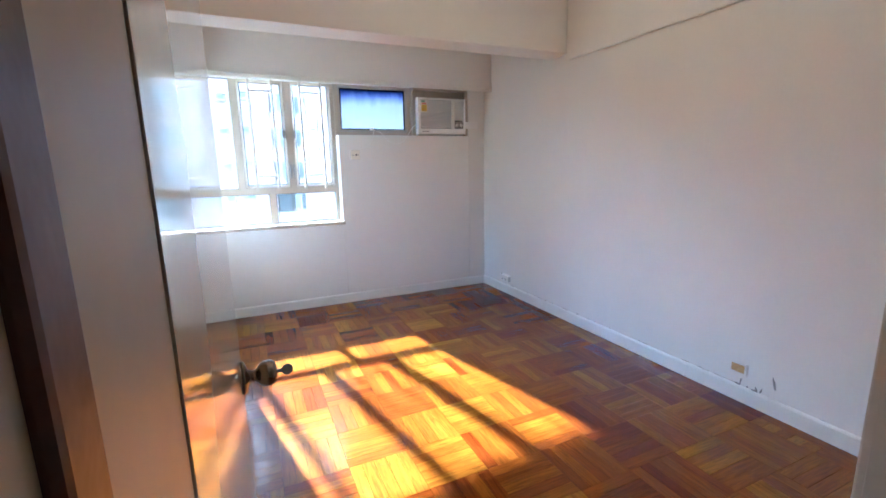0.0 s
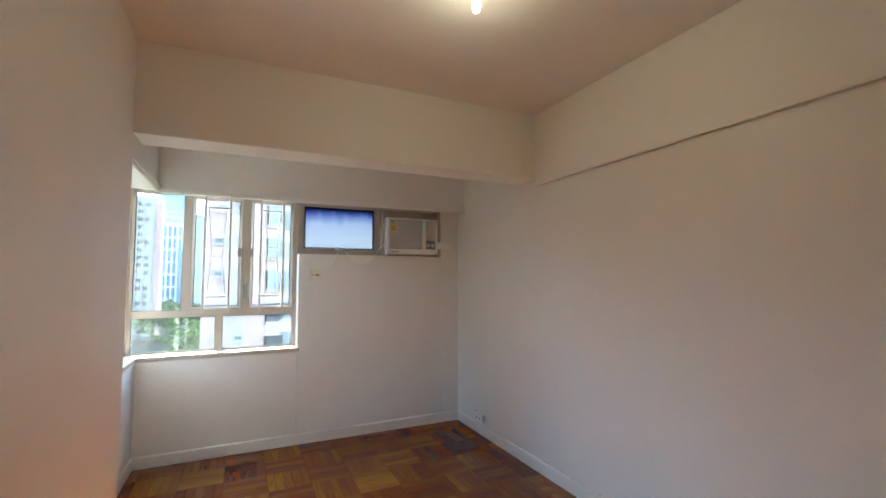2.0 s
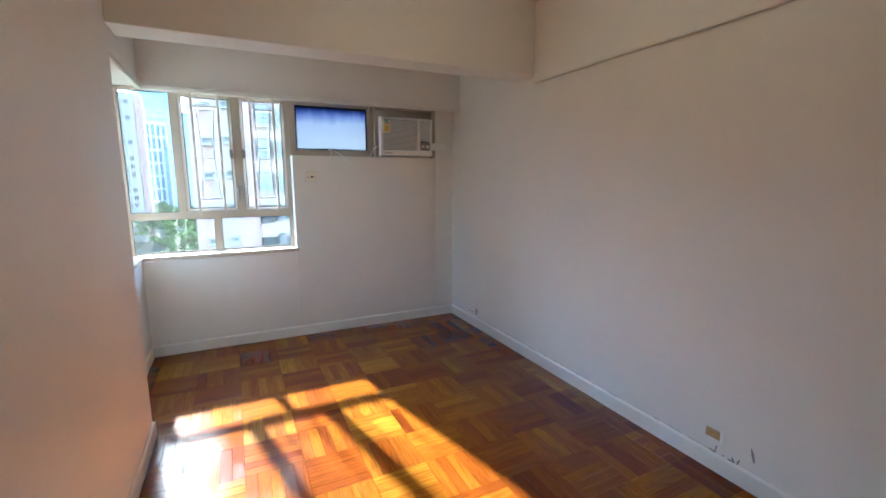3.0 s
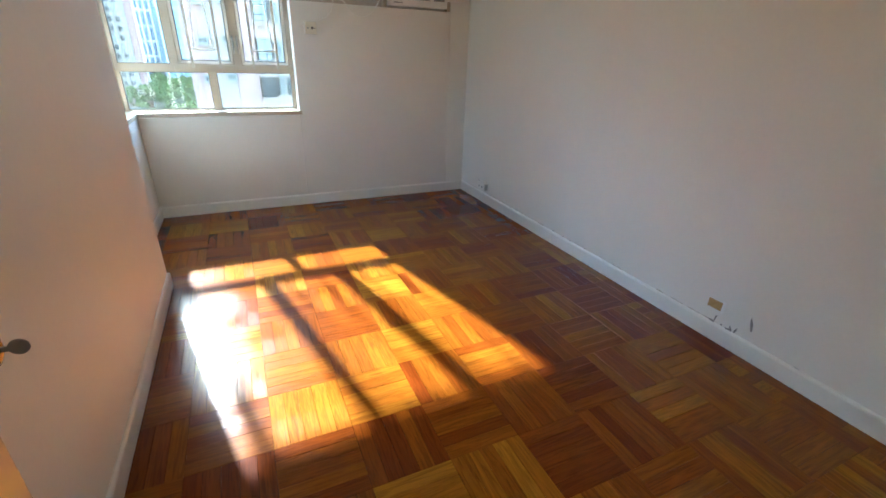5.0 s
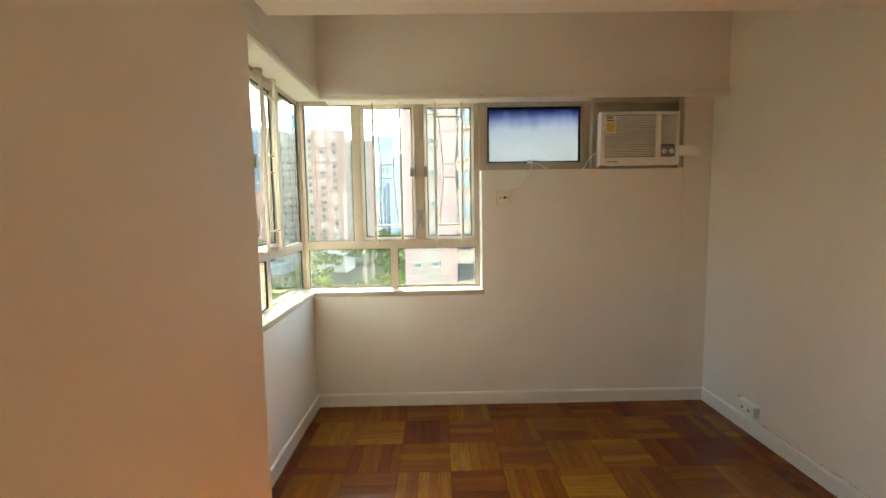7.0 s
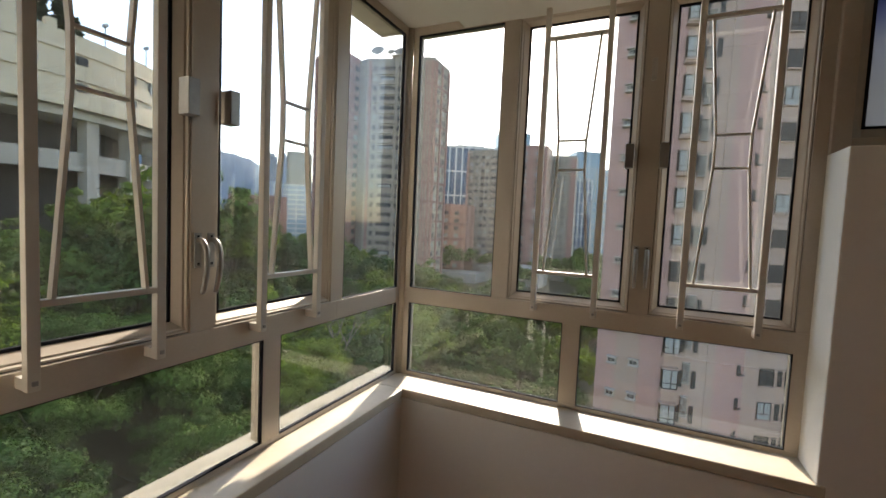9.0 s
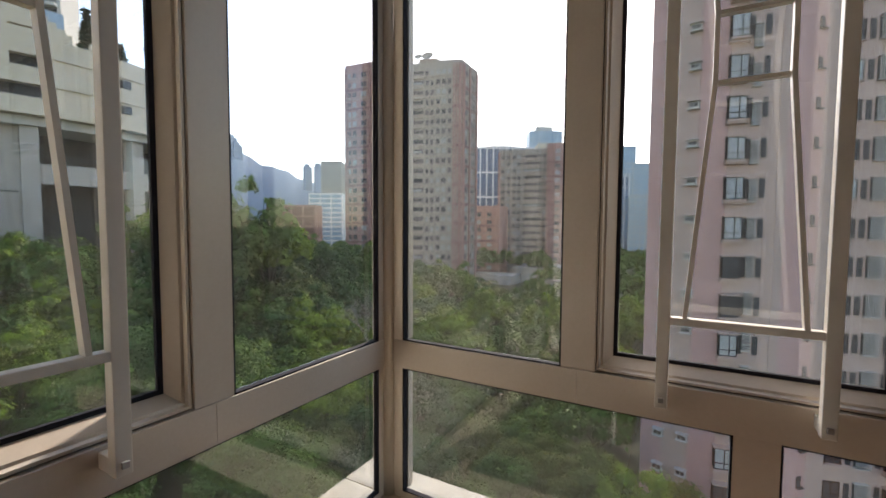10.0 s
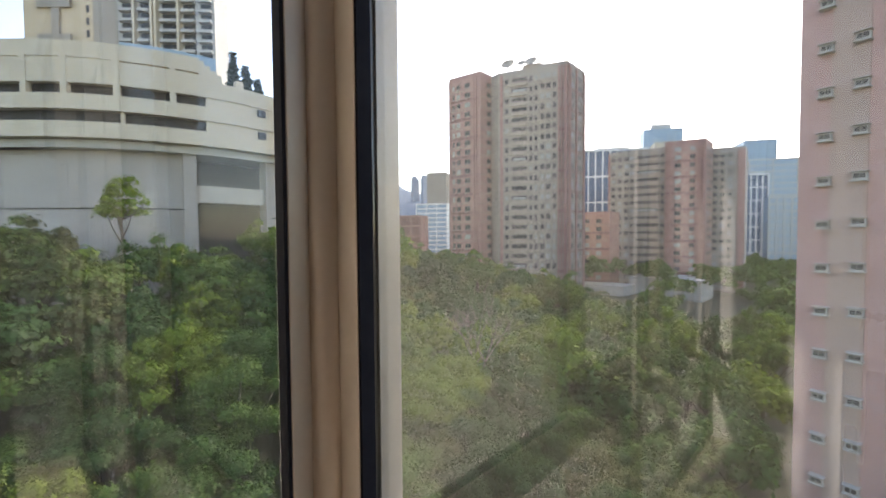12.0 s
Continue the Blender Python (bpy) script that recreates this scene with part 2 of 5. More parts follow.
def parquet_material():
    m, nt, b = nodes_of("varnished_parquet")
    oi = nt.nodes.new("ShaderNodeObjectInfo")
    geo = nt.nodes.new("ShaderNodeNewGeometry")
    add = nt.nodes.new("ShaderNodeMath")
    add.operation = "ADD"
    nt.links.new(oi.outputs["Random"], add.inputs[0])
    nt.links.new(geo.outputs["Random Per Island"], add.inputs[1])
    fr = nt.nodes.new("ShaderNodeMath")
    fr.operation = "FRACT"
    nt.links.new(add.outputs[0], fr.inputs[0])
    dv = nt.nodes.new("ShaderNodeVectorMath")
    dv.operation = "MULTIPLY_ADD"
    dv.inputs[1].default_value, dv.inputs[2].default_value = (1 / 0.302, 1 / 0.302, 0.0), (-0.69 / 0.302, -1.653 / 0.302, 0.5)
    flo = nt.nodes.new("ShaderNodeVectorMath")
    flo.operation = "FLOOR"
    wn_ = nt.nodes.new("ShaderNodeTexWhiteNoise")
    nt.links.new(geo.outputs["Position"], dv.inputs[0])
    nt.links.new(dv.outputs[0], flo.inputs[0])
    nt.links.new(flo.outputs[0], wn_.inputs[0])
    blend = nt.nodes.new("ShaderNodeMix")
    blend.inputs[0].default_value = 0.42
    nt.links.new(wn_.outputs[0], blend.inputs[2])
    nt.links.new(fr.outputs[0], blend.inputs[3])
    tone = ramp(nt, blend.outputs[0], [(0.10, (0.125, 0.022, 0.002)), (0.35, (0.185, 0.043, 0.003)), (0.55, (0.225, 0.066, 0.004)), (0.75, (0.27, 0.092, 0.006)), (0.92, (0.335, 0.142, 0.010))])
    uv = nt.nodes.new("ShaderNodeUVMap")
    mp = nt.nodes.new("ShaderNodeMapping")
    mp.inputs["Scale"].default_value = (3.0, 42.0, 1.0)
    nt.links.new(uv.outputs[0], mp.inputs[0])
    cx = nt.nodes.new("ShaderNodeCombineXYZ")
    sc = nt.nodes.new("ShaderNodeMath")
    sc.operation = "MULTIPLY"
    sc.inputs[1].default_value = 57.0
    nt.links.new(fr.outputs[0], sc.inputs[0])
    nt.links.new(sc.outputs[0], cx.inputs[2])
    va = nt.nodes.new("ShaderNodeVectorMath")
    nt.links.new(mp.outputs[0], va.inputs[0])
    nt.links.new(cx.outputs[0], va.inputs[1])
    g = noise_tex(nt, 1.6, 6, 0.65, va.outputs[0])
    g.inputs["Distortion"].default_value = 1.2
    gr = ramp(nt, g.outputs[0], [(0.30, (0.55, 0.50, 0.45)), (0.55, (1.0, 1.0, 1.0)), (0.8, (1.3, 1.25, 1.15))])
    mul = nt.nodes.new("ShaderNodeMix")
    mul.data_type, mul.blend_type = "RGBA", "MULTIPLY"
    mul.inputs[0].default_value = 1.0
    nt.links.new(tone.outputs[0], mul.inputs[6])
    nt.links.new(gr.outputs[0], mul.inputs[7])
    nt.links.new(mul.outputs[2], b.inputs["Base Color"])
    wear = noise_tex(nt, 2.5, 5, 0.7, coords(nt, "Object"))
    rr = ramp(nt, wear.outputs[0], [(0.3, (0.09, 0.09, 0.09)), (0.75, (0.20, 0.20, 0.20))])
    nt.links.new(rr.outputs[0], b.inputs["Roughness"])
    b.inputs["Coat Weight"].default_value, b.inputs["Coat Roughness"].default_value = 0.06, 0.06
    b.inputs["Specular IOR Level"].default_value = 0.28
    wob = noise_tex(nt, 9.0, 3, 0.5, uv.outputs[0])
    mixh = nt.nodes.new("ShaderNodeMath")
    mixh.operation = "MULTIPLY_ADD"
    mixh.inputs[1].default_value = 0.3
    nt.links.new(g.outputs[0], mixh.inputs[0])
    nt.links.new(wob.outputs[0], mixh.inputs[2])
    bump(nt, b, mixh.outputs[0], 0.25, 0.004)
    return m


PARQUET = parquet_material()


def leaf_material(name, stops):
    m, nt, b = nodes_of(name)
    nt.nodes.remove(b)
    oi, geo = nt.nodes.new("ShaderNodeObjectInfo"), nt.nodes.new("ShaderNodeNewGeometry")
    co = coords(nt)
    n = noise_tex(nt, 0.35, 3, 0.6, geo.outputs["Position"])
    s1 = nt.nodes.new("ShaderNodeMath")
    s1.operation = "MULTIPLY_ADD"
    s1.inputs[1].default_value = 0.78
    nt.links.new(oi.outputs["Random"], s1.inputs[0])
    s2 = nt.nodes.new("ShaderNodeMath")
    s2.operation = "MULTIPLY_ADD"
    s2.inputs[1].default_value, s2.inputs[2].default_value = 0.12, 0.0
    nt.links.new(geo.outputs["Random Per Island"], s2.inputs[0])
    nt.links.new(s2.outputs[0], s1.inputs[2])
    s3 = nt.nodes.new("ShaderNodeMath")
    s3.operation = "MULTIPLY_ADD"
    s3.inputs[1].default_value = 0.14
    nt.links.new(n.outputs[0], s3.inputs[0])
    nt.links.new(s1.outputs[0], s3.inputs[2])
    r = ramp(nt, s3.outputs[0], stops)
    df, tl, gl = nt.nodes.new("ShaderNodeBsdfDiffuse"), nt.nodes.new("ShaderNodeBsdfTranslucent"), nt.nodes.new("ShaderNodeBsdfGlossy")
    gl.inputs["Roughness"].default_value = 0.45
    gl.inputs["Color"].default_value = (0.5, 0.5, 0.5, 1)
    nt.links.new(r.outputs[0], df.inputs[0])
    nt.links.new(r.outputs[0], tl.inputs[0])
    mx, m2 = nt.nodes.new("ShaderNodeMixShader"), nt.nodes.new("ShaderNodeMixShader")
    mx.inputs[0].default_value, m2.inputs[0].default_value = 0.30, 0.015
    nt.links.new(df.outputs[0], mx.inputs[1])
    nt.links.new(tl.outputs[0], mx.inputs[2])
    nt.links.new(mx.outputs[0], m2.inputs[1])
    nt.links.new(gl.outputs[0], m2.inputs[2])
    nt.links.new(m2.outputs[0], nt.nodes["Material Output"].inputs[0])
    return m


LEAF = leaf_material("leaves", [(0.10, (0.029, 0.071, 0.021)), (0.28, (0.047, 0.102, 0.024)), (0.46, (0.074, 0.138, 0.025)), (0.62, (0.105, 0.164, 0.034)), (0.74, (0.176, 0.250, 0.017)), (0.80, (0.069, 0.112, 0.026)), (0.92, (0.124, 0.129, 0.041))])
LEAF_DARK = leaf_material("dark_conifer", [(0.2, (0.010, 0.024, 0.012)), (0.9, (0.025, 0.05, 0.022))])


def glow_material(name, color, strength):
    m, nt, b = nodes_of(name)
    b.inputs["Emission Color"].default_value = (*color, 1)
    b.inputs["Emission Strength"].default_value = strength
    return m


BULB = glow_material("lit_bulb", (1.0, 0.78, 0.48), 5.0)


# ---- mesh helpers ----
def box(bm, x0, x1, y0, y1, z0, z1, bevel=0.0):
    vs = [bm.verts.new(p) for p in ((x0, y0, z0), (x1, y0, z0), (x1, y1, z0), (x0, y1, z0), (x0, y0, z1), (x1, y0, z1), (x1, y1, z1), (x0, y1, z1))]
    fs = [bm.faces.new([vs[i] for i in f]) for f in ((3, 2, 1, 0), (4, 5, 6, 7), (0, 1, 5, 4), (1, 2, 6, 5), (2, 3, 7, 6), (3, 0, 4, 7))]
    if bevel:
        edges = list({e for f in fs for e in f.edges})
        bmesh.ops.bevel(bm, geom=edges, offset=bevel, segments=2, affect="EDGES", profile=0.6)
    return vs


def thing(name, bm, material, label="", category="", group="", kind="", parent=None):
    me = bpy.data.meshes.new(name)
    bm.to_mesh(me)
    bm.free()
    for mm in (material if isinstance(material, (list, tuple)) else [material]):
        me.materials.append(mm)
    ob = new(name, me)
    if parent is not None:
        ob.parent = parent
    return tagged(ob, label, category, group, kind)


def part(name, bm, material, parent, label=""):
    return thing(name, bm, material, label, parent=parent)


def boxes(*bs, bevel=0.0):
    bm = bmesh.new()
    for b in bs:
        box(bm, *b, bevel)
    return bm


def structure(name, label, material, *bs, bevel=0.0):
    return thing(name, boxes(*bs, bevel=bevel), material, label, kind="structure")


# ---- plan, in metres ----
XL, XR, YF, YB = 0.20, 2.97, 4.622, 0.318     # left wall, right wall, window wall, door wall
YP = 3.20                                   # where the left wall ends and the bay begins
XB = 0.0                                    # bay's side wall
ZC, ZB, ZL = 2.90, 2.36, 2.295             # ceiling, beam, window lintel
ZS = 0.885                                  # sill
FY, FX = 4.77, -0.11                        # inner faces of the window frames
WX1 = 1.265                                 # right jamb of the large window
DX0, DX1, DH = 0.335, 1.19, 2.08           # doorway


def empty(name, label="", category="", group="", kind="", at=(0, 0, 0)):
    ob = new(name)
    ob.location = at
    return tagged(ob, label, category, group, kind)


def tube(bm, pts, r, seg=8, closed_ends=True):
    """A round tube along a line of points."""
    pts = [Vector(p) for p in pts]
    rings = []
    up = Vector((0.13, 0.21, 0.97)).normalized()
    for i, p in enumerate(pts):
        d = (pts[min(i + 1, len(pts) - 1)] - pts[max(i - 1, 0)]).normalized()
        s = d.cross(up)
        if s.length < 1e-3:
            s = d.cross(Vector((1, 0, 0)))
        s.normalize()
        t = s.cross(d)
        rr = r[i] if isinstance(r, (list, tuple)) else r
        rings.append([bm.verts.new(p + (s * math.cos(2 * math.pi * k / seg) + t * math.sin(2 * math.pi * k / seg)) * rr) for k in range(seg)])
    for a, b in zip(rings, rings[1:]):
        for k in range(seg):
            bm.faces.new((a[k], a[(k + 1) % seg], b[(k + 1) % seg], b[k]))
    if closed_ends:
        bm.faces.new(rings[0][::-1])
        bm.faces.new(rings[-1])


def smooth(ob):
    for p in ob.data.polygons:
        p.use_smooth = True
    return ob


def spline(pts, n=8):
    """Points along a smooth line through pts."""
    pts = [Vector(p) for p in pts]
    out = []
    for i in range(len(pts) - 1):
        a, b, c, d = pts[max(i - 1, 0)], pts[i], pts[i + 1], pts[min(i + 2, len(pts) - 1)]
        for k in range(n):
            t = k / n
            out.append(0.5 * (2 * b + (c - a) * t + (2 * a - 5 * b + 4 * c - d) * t * t + (3 * b - a - 3 * c + d) * t ** 3))
    return out + [pts[-1]]


def lathe(bm, prof, axis_m, seg=24):
    """A turned shape: prof holds (radius, height) along the local z axis."""
    rings = [[bm.verts.new(axis_m @ Vector((r * math.cos(2 * math.pi * k / seg), r * math.sin(2 * math.pi * k / seg), h))) for k in range(seg)] for r, h in prof]
    for a, b in zip(rings, rings[1:]):
        for k in range(seg):
            bm.faces.new((a[k], a[(k + 1) % seg], b[(k + 1) % seg], b[k]))
    bm.faces.new(rings[0][::-1])
    bm.faces.new(rings[-1])


# ---- shell of the room ----
structure("floor", "varnished red-brown parquet laid basket fashion", SCREED, (-0.3, XR + 0.2, -1.8, YF + 0.2, -0.25, -0.012))
WALL_RIGHT = structure("wall_right", "white painted wall with chipped paint above the skirting", WALL, (XR, XR + 0.15, -1.8, YF + 0.2, -0.012, ZC))
structure("wall_left", "plain white painted wall ending in a pier", WALL, (-0.3, XL, YB, YP, -0.012, ZC), bevel=0.006)
structure("wall_far", "white painted window wall with openings for window and cooler", WALL,
          (-0.05, WX1, YF, YF + 0.2, -0.012, ZS - 0.03), (WX1, 2.76, YF, YF + 0.2, -0.012, 1.78), (2.76, XR, YF, YF + 0.2, -0.012, ZL), bevel=0.004)
structure("wall_bay", "white painted parapet under the side window", WALL, (-0.2, XB, YP, YF, -0.012, ZS - 0.03), (-0.2, XB, YP, 3.405, ZS - 0.03, ZL))
structure("lintel_far", "white painted downstand over the window", WALL, (0.13, XR, 4.46, YF + 0.20, ZL, ZC))
structure("lintel_side", "white painted downstand over the side window", WALL, (-0.18, 0.13, YP, YF + 0.20, ZL + 0.031, ZC), (0.0, 0.13, YP, 4.46, ZL, ZL + 0.031))
structure("beam", "white painted ceiling beam across the room", WALL, (XL, XR, 3.17, 3.42, ZB, ZC), bevel=0.006)
structure("beam_right", "shallow white painted beam along the wall", WALL, (XR - 0.030, XR, YB, 3.17, 2.30, ZC), bevel=0.018)
structure("ceiling", "plain white painted ceiling", CEIL, (-0.3, XR + 0.2, -1.8, YF + 0.3, ZC, ZC + 0.2))
structure("wall_back", "white painted wall with the doorway", WALL, (-0.3, DX0 - 0.045, 0.10, YB, -0.012, ZC), (DX1 + 0.03, XR, 0.10, YB, -0.012, ZC), (DX0 - 0.045, DX1 + 0.03, 0.10, YB, DH + 0.03, ZC))
structure("wall_passage", "plain walls of the passage behind the door", WALL, (-0.3, XR, -1.8, -1.65, -0.012, ZC), (-0.3, -0.15, -1.65, 0.1, -0.012, ZC))
structure("window_sill", "cream painted window sill", SILLP, (FX - 0.01, WX1 + 0.02, 4.617, FY + 0.01, ZS - 0.026, ZS + 0.008), (FX - 0.01, 0.005, YP + 0.002, 4.617, ZS - 0.026, ZS + 0.008), bevel=0.004)
structure("window_ledge", "rendered concrete ledge outside the window", LEDGE, (-0.30, 2.9, FY + 0.06, FY + 0.18, ZS - 0.30, ZS - 0.045), (-0.30, FX - 0.06, 3.0, FY + 0.06, ZS - 0.30, ZS - 0.045), bevel=0.01)
structure("wall_outer", "outer wall of the flats", LEDGE, (-0.30, -0.2, -2.0, 3.38, ZS, 2.9), (1.29, 3.3, FY + 0.06, FY + 0.12, ZS - 0.02, 1.78), (2.80, 3.3, FY + 0.06, FY + 0.12, 1.78, 2.9), (-0.30, 3.3, FY + 0.065, FY + 0.075, 2.345, 2.9), (-0.30, -0.19, 3.38, FY + 0.06, 2.345, 2.9))

structure("wall_wing", "rendered outer wall of the neighbouring wing of the flats", WINGW, (-9.0, -0.301, 0.6, 1.2, -22, 24))


def skirting(name, label, x0, x1, y0, y1, along, out):
    """A painted skirting board with an eased top edge."""
    bm = bmesh.new()
    h, t = 0.098, 0.014
    prof = [(0, 0), (t, 0), (t, h - 0.012), (t - 0.004, h - 0.003), (t - 0.009, h), (0, h)]
    ends = []
    n = 10
    for i in range(n + 1):
        f = i / n
        w = 0.0012 * math.sin(i * 2.3)
        px, py = x0 + (x1 - x0) * f, y0 + (y1 - y0) * f
        ends.append([bm.verts.new((px + out[0] * (d + (w if d else 0)), py + out[1] * (d + (w if d else 0)), z + 0.001)) for d, z in prof])
    for a, b in zip(ends, ends[1:]):
        for k in range(len(prof)):
            bm.faces.new((a[k], a[(k + 1) % len(prof)], b[(k + 1) % len(prof)], b[k]))
    bm.faces.new(ends[0][::-1])
    bm.faces.new(ends[-1])
    bmesh.ops.recalc_face_normals(bm, faces=bm.faces)
    return thing(name, bm, TRIM, label, kind="structure")


skirting("baseboard_far", "white painted skirting board", XB, XR, YF, YF, "x", (0, -1))
skirting("baseboard_right", "white painted skirting board with cracked top edge", XR, XR, YF - 0.014, YB, "y", (-1, 0))
skirting("baseboard_left", "white painted skirting board", XL, XL, YP, YB + 0.05, "y", (1, 0))
skirting("baseboard_bay", "white painted skirting board", XB, XB, YF - 0.014, YP, "y", (1, 0))
skirting("baseboard_pier", "white painted skirting board", XB + 0.014, XL + 0.014, YP, YP, "x", (0, 1))

# curtain track along both downstands
bm = boxes((0.115, XR - 0.002, 4.437, 4.459, ZL - 0.012, ZL + 0.010), (0.115, XR - 0.002, 4.442, 4.4595, ZL - 0.040, ZL - 0.020), (0.13, XR - 0.002, 4.450, 4.463, ZL - 0.045, ZL - 0.001))
thing("curtain_track_far", bm, TRIM, "white painted double curtain track under the downstand", kind="structure")
bm = boxes((0.131, 0.152, YP + 0.002, 4.437, ZL - 0.012, ZL + 0.010), (0.131, 0.148, YP + 0.002, 4.437, ZL - 0.040, ZL - 0.020), (0.118, 0.14, YP + 0.002, 4.45, ZL - 0.045, ZL - 0.001))
thing("curtain_track_side", bm, TRIM, "white painted double curtain track under the downstand", kind="structure")

# ---- doorway and door ----
structure("door_frame", "beige painted door frame", JAMB, (DX0 - 0.044, DX0, 0.075, 0.225, -0.012, DH), (DX0 - 0.044, DX1 + 0.03, 0.075, YB + 0.012, DH, DH + 0.03), bevel=0.0008)
structure("door_jamb", "cream gloss painted door jamb", DOOR, (DX1, DX1 + 0.03, 0.075, YB + 0.004, -0.012, DH), bevel=0.002)
structure("trim_door", "cream gloss painted architrave", DOOR, (DX1 + 0.012, DX1 + 0.066, YB + 0.001, YB + 0.020, 0, DH + 0.085), (DX0 - 0.045, DX1 + 0.012, YB + 0.0125, YB + 0.018, DH + 0.02, DH + 0.085), bevel=0.004)
# thin upright strip in a dark brown tone
structure("trim_strip", "dark brown strip on the door frame", BROWN, (DX0 - 0.012, DX0 + 0.003, 0.121, 0.138, -0.012, DH), bevel=0.002)
door = empty("door_1", "cream gloss painted door standing open", "door", kind="structure", at=(DX0 + 0.001, 0.2255, 0))
dl = boxes((-0.038, 0.0, 0.0, 0.872, 0.012, 2.05), bevel=0.0008)
part("door_leaf", dl, DOOR, door)
KNOB_Z, KNOB_Y = 0.985, 0.815
kb = bmesh.new()
lathe(kb, [(0.036, 0.0), (0.036, 0.004), (0.030, 0.009), (0.016, 0.012), (0.012, 0.022), (0.014, 0.030), (0.022, 0.036), (0.028, 0.046), (0.029, 0.058), (0.025, 0.068), (0.014, 0.073), (0.006, 0.074)], pose(0.0, KNOB_Y, KNOB_Z, 0, 90, 0), 28)
knob = smooth(part("door_knob", kb, BRASS, door, "worn brass door knob with key"))
key = bmesh.new()
box(key, 0.072, 0.084, KNOB_Y - 0.0015, KNOB_Y + 0.0015, KNOB_Z - 0.004, KNOB_Z + 0.004)
lathe(key, [(0.011, -0.0015), (0.013, -0.0008), (0.013, 0.0008), (0.011, 0.0015)], pose(0.095, KNOB_Y, KNOB_Z, 90, 0, 0), 18)
part("key", key, HANDLE, knob, "steel key in the lock")
lk = boxes((-0.030, -0.008, 0.872, 0.874, KNOB_Z - 0.06, KNOB_Z + 0.06))
part("latch_plate", lk, BRASS, door, "brass latch plate")
for hz in (0.25, 1.75):
    hb = bmesh.new()
    lathe(hb, [(0.007, 0), (0.007, 0.09)], pose(0.004, -0.004, hz), 12)
    part("hinge", hb, HANDLE, door)
door.rotation_euler = (0, 0, radians(1.5))


# ---- windows ----
def window_unit(name, label, place, length, lip=0.001, bead=True):
    """A corner window wing: fixed light, two casements with grilles, two low lights. place maps (along, outward, up) ranges to world ranges."""
    win = empty(name, label, "window", kind="structure")

    def bx(*bs, bevel=0.0015):
        bm = bmesh.new()
        for b in bs:
            box(bm, *place(*b), bevel)
        return bm

    def quad(u0, u1, z0, z1, v):
        return bx((u0, u1, v, v + 0.004, z0, z1), bevel=0)

    def ring(u0, u1, z0, z1, prof):
        """A closed profile of (inset, depth) carried round a rectangle with mitred corners."""
        bm = bmesh.new()
        loops = []
        for a, v in prof:
            loop = []
            for u, z in ((u0 + a, z0 + a), (u1 - a, z0 + a), (u1 - a, z1 - a), (u0 + a, z1 - a)):
                r_ = place(u, u, v, v, z, z)
                loop.append(bm.verts.new((r_[0], r_[2], r_[4])))
            loops.append(loop)
        for p_, q_ in zip(loops, loops[1:] + loops[:1]):
            for k in range(4):
                bm.faces.new((p_[k], p_[(k + 1) % 4], q_[(k + 1) % 4], q_[k]))
        bmesh.ops.recalc_face_normals(bm, faces=bm.faces)
        return bm

    H0, H1, T0, T1 = ZS, ZL + 0.03, 1.20, 1.264
    D = 0.044
    stiles = [(0.0, 0.034), (0.394, 0.456), (0.878, 0.940), (1.333, length)]
    part("window_frame", bx(*[(a, b, 0, D if a or bead else 0.018, T1, H1) for a, b in stiles]), ALU, win)
    part("transom", bx((0.0, 0.425, -0.002, 0.018, T0, T1), (0.425, length, -0.002, D, T0, T1)), ALU, win)
    part("head_rail", bx((0.034, 0.394, 0, D, 2.292, H1), (0.456, 0.878, 0, D, 2.300, H1), (0.940, 1.333, 0, D, 2.300, H1)), ALU, win)
    part("bottom_rail", bx((0.0, length, 0, 0.018, H0, H0 + 0.022)), ALU, win)
    part("low_mullion", bx((0.667, 0.728, 0, D, H0 + 0.022, T0), (0.0, 0.034, 0, D if bead else 0.018, H0 + 0.022, T0), (1.333, length, 0, D, H0 + 0.022, T0)), ALU, win)
    # fixed lights with their gaskets
    for u0, u1, z0, z1 in ((0.034, 0.394, T1, 2.292), (0.034, 0.667, H0 + 0.022, T0), (0.728, 1.333, H0 + 0.022, T0)):
        g, g2 = 0.003, 0.004
        part("gasket", bx((u0, u0 + g, lip, 0.0135, z0, z1), (u1 - g, u1, lip, 0.0135, z0, z1), (u0, u1, lip, 0.0135, z0, z0 + g), (u0, u1, lip, 0.0135, z1 - g, z1), bevel=0), GASKET, win)
        if bead and u0 < 0.1:
            part("outer_bead", bx((u0 - 0.01, u0 + g2, 0.018, 0.034, z0, z1), bevel=0), ALU, win)
        p = part("pane", quad(u0 + 0.002, u1 - 0.002, z0 + 0.002, z1 - 0.002, 0.0137), GLASS, win, "dusty glass pane tinted grey to dim the view out")
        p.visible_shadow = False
    for u0, u1, b0, b1 in ((0.456, 0.878, 0.565, 0.771), (0.940, 1.333, 1.032, 1.234)):
        z0, z1 = T1 + 0.001, 2.299
        # mitred sash, set back in its opening, with a dark gap round it
        sash = part("sash", ring(u0, u1, z0, z1, [(0.0018, 0.004), (0.006, 0.004), (0.008, 0.010), (0.012, 0.011), (0.027, 0.030), (0.027, 0.042), (0.0018, 0.042)]), ALU, win)
        part("seal", ring(u0, u1, z0, z1, [(0.0, 0.006), (0.0018, 0.006), (0.0018, 0.040), (0.0, 0.040)]), GASKET, sash)
        part("gasket", ring(u0, u1, z0, z1, [(0.0265, 0.0285), (0.033, 0.0295), (0.033, 0.037), (0.0265, 0.038)]), GASKET, sash)
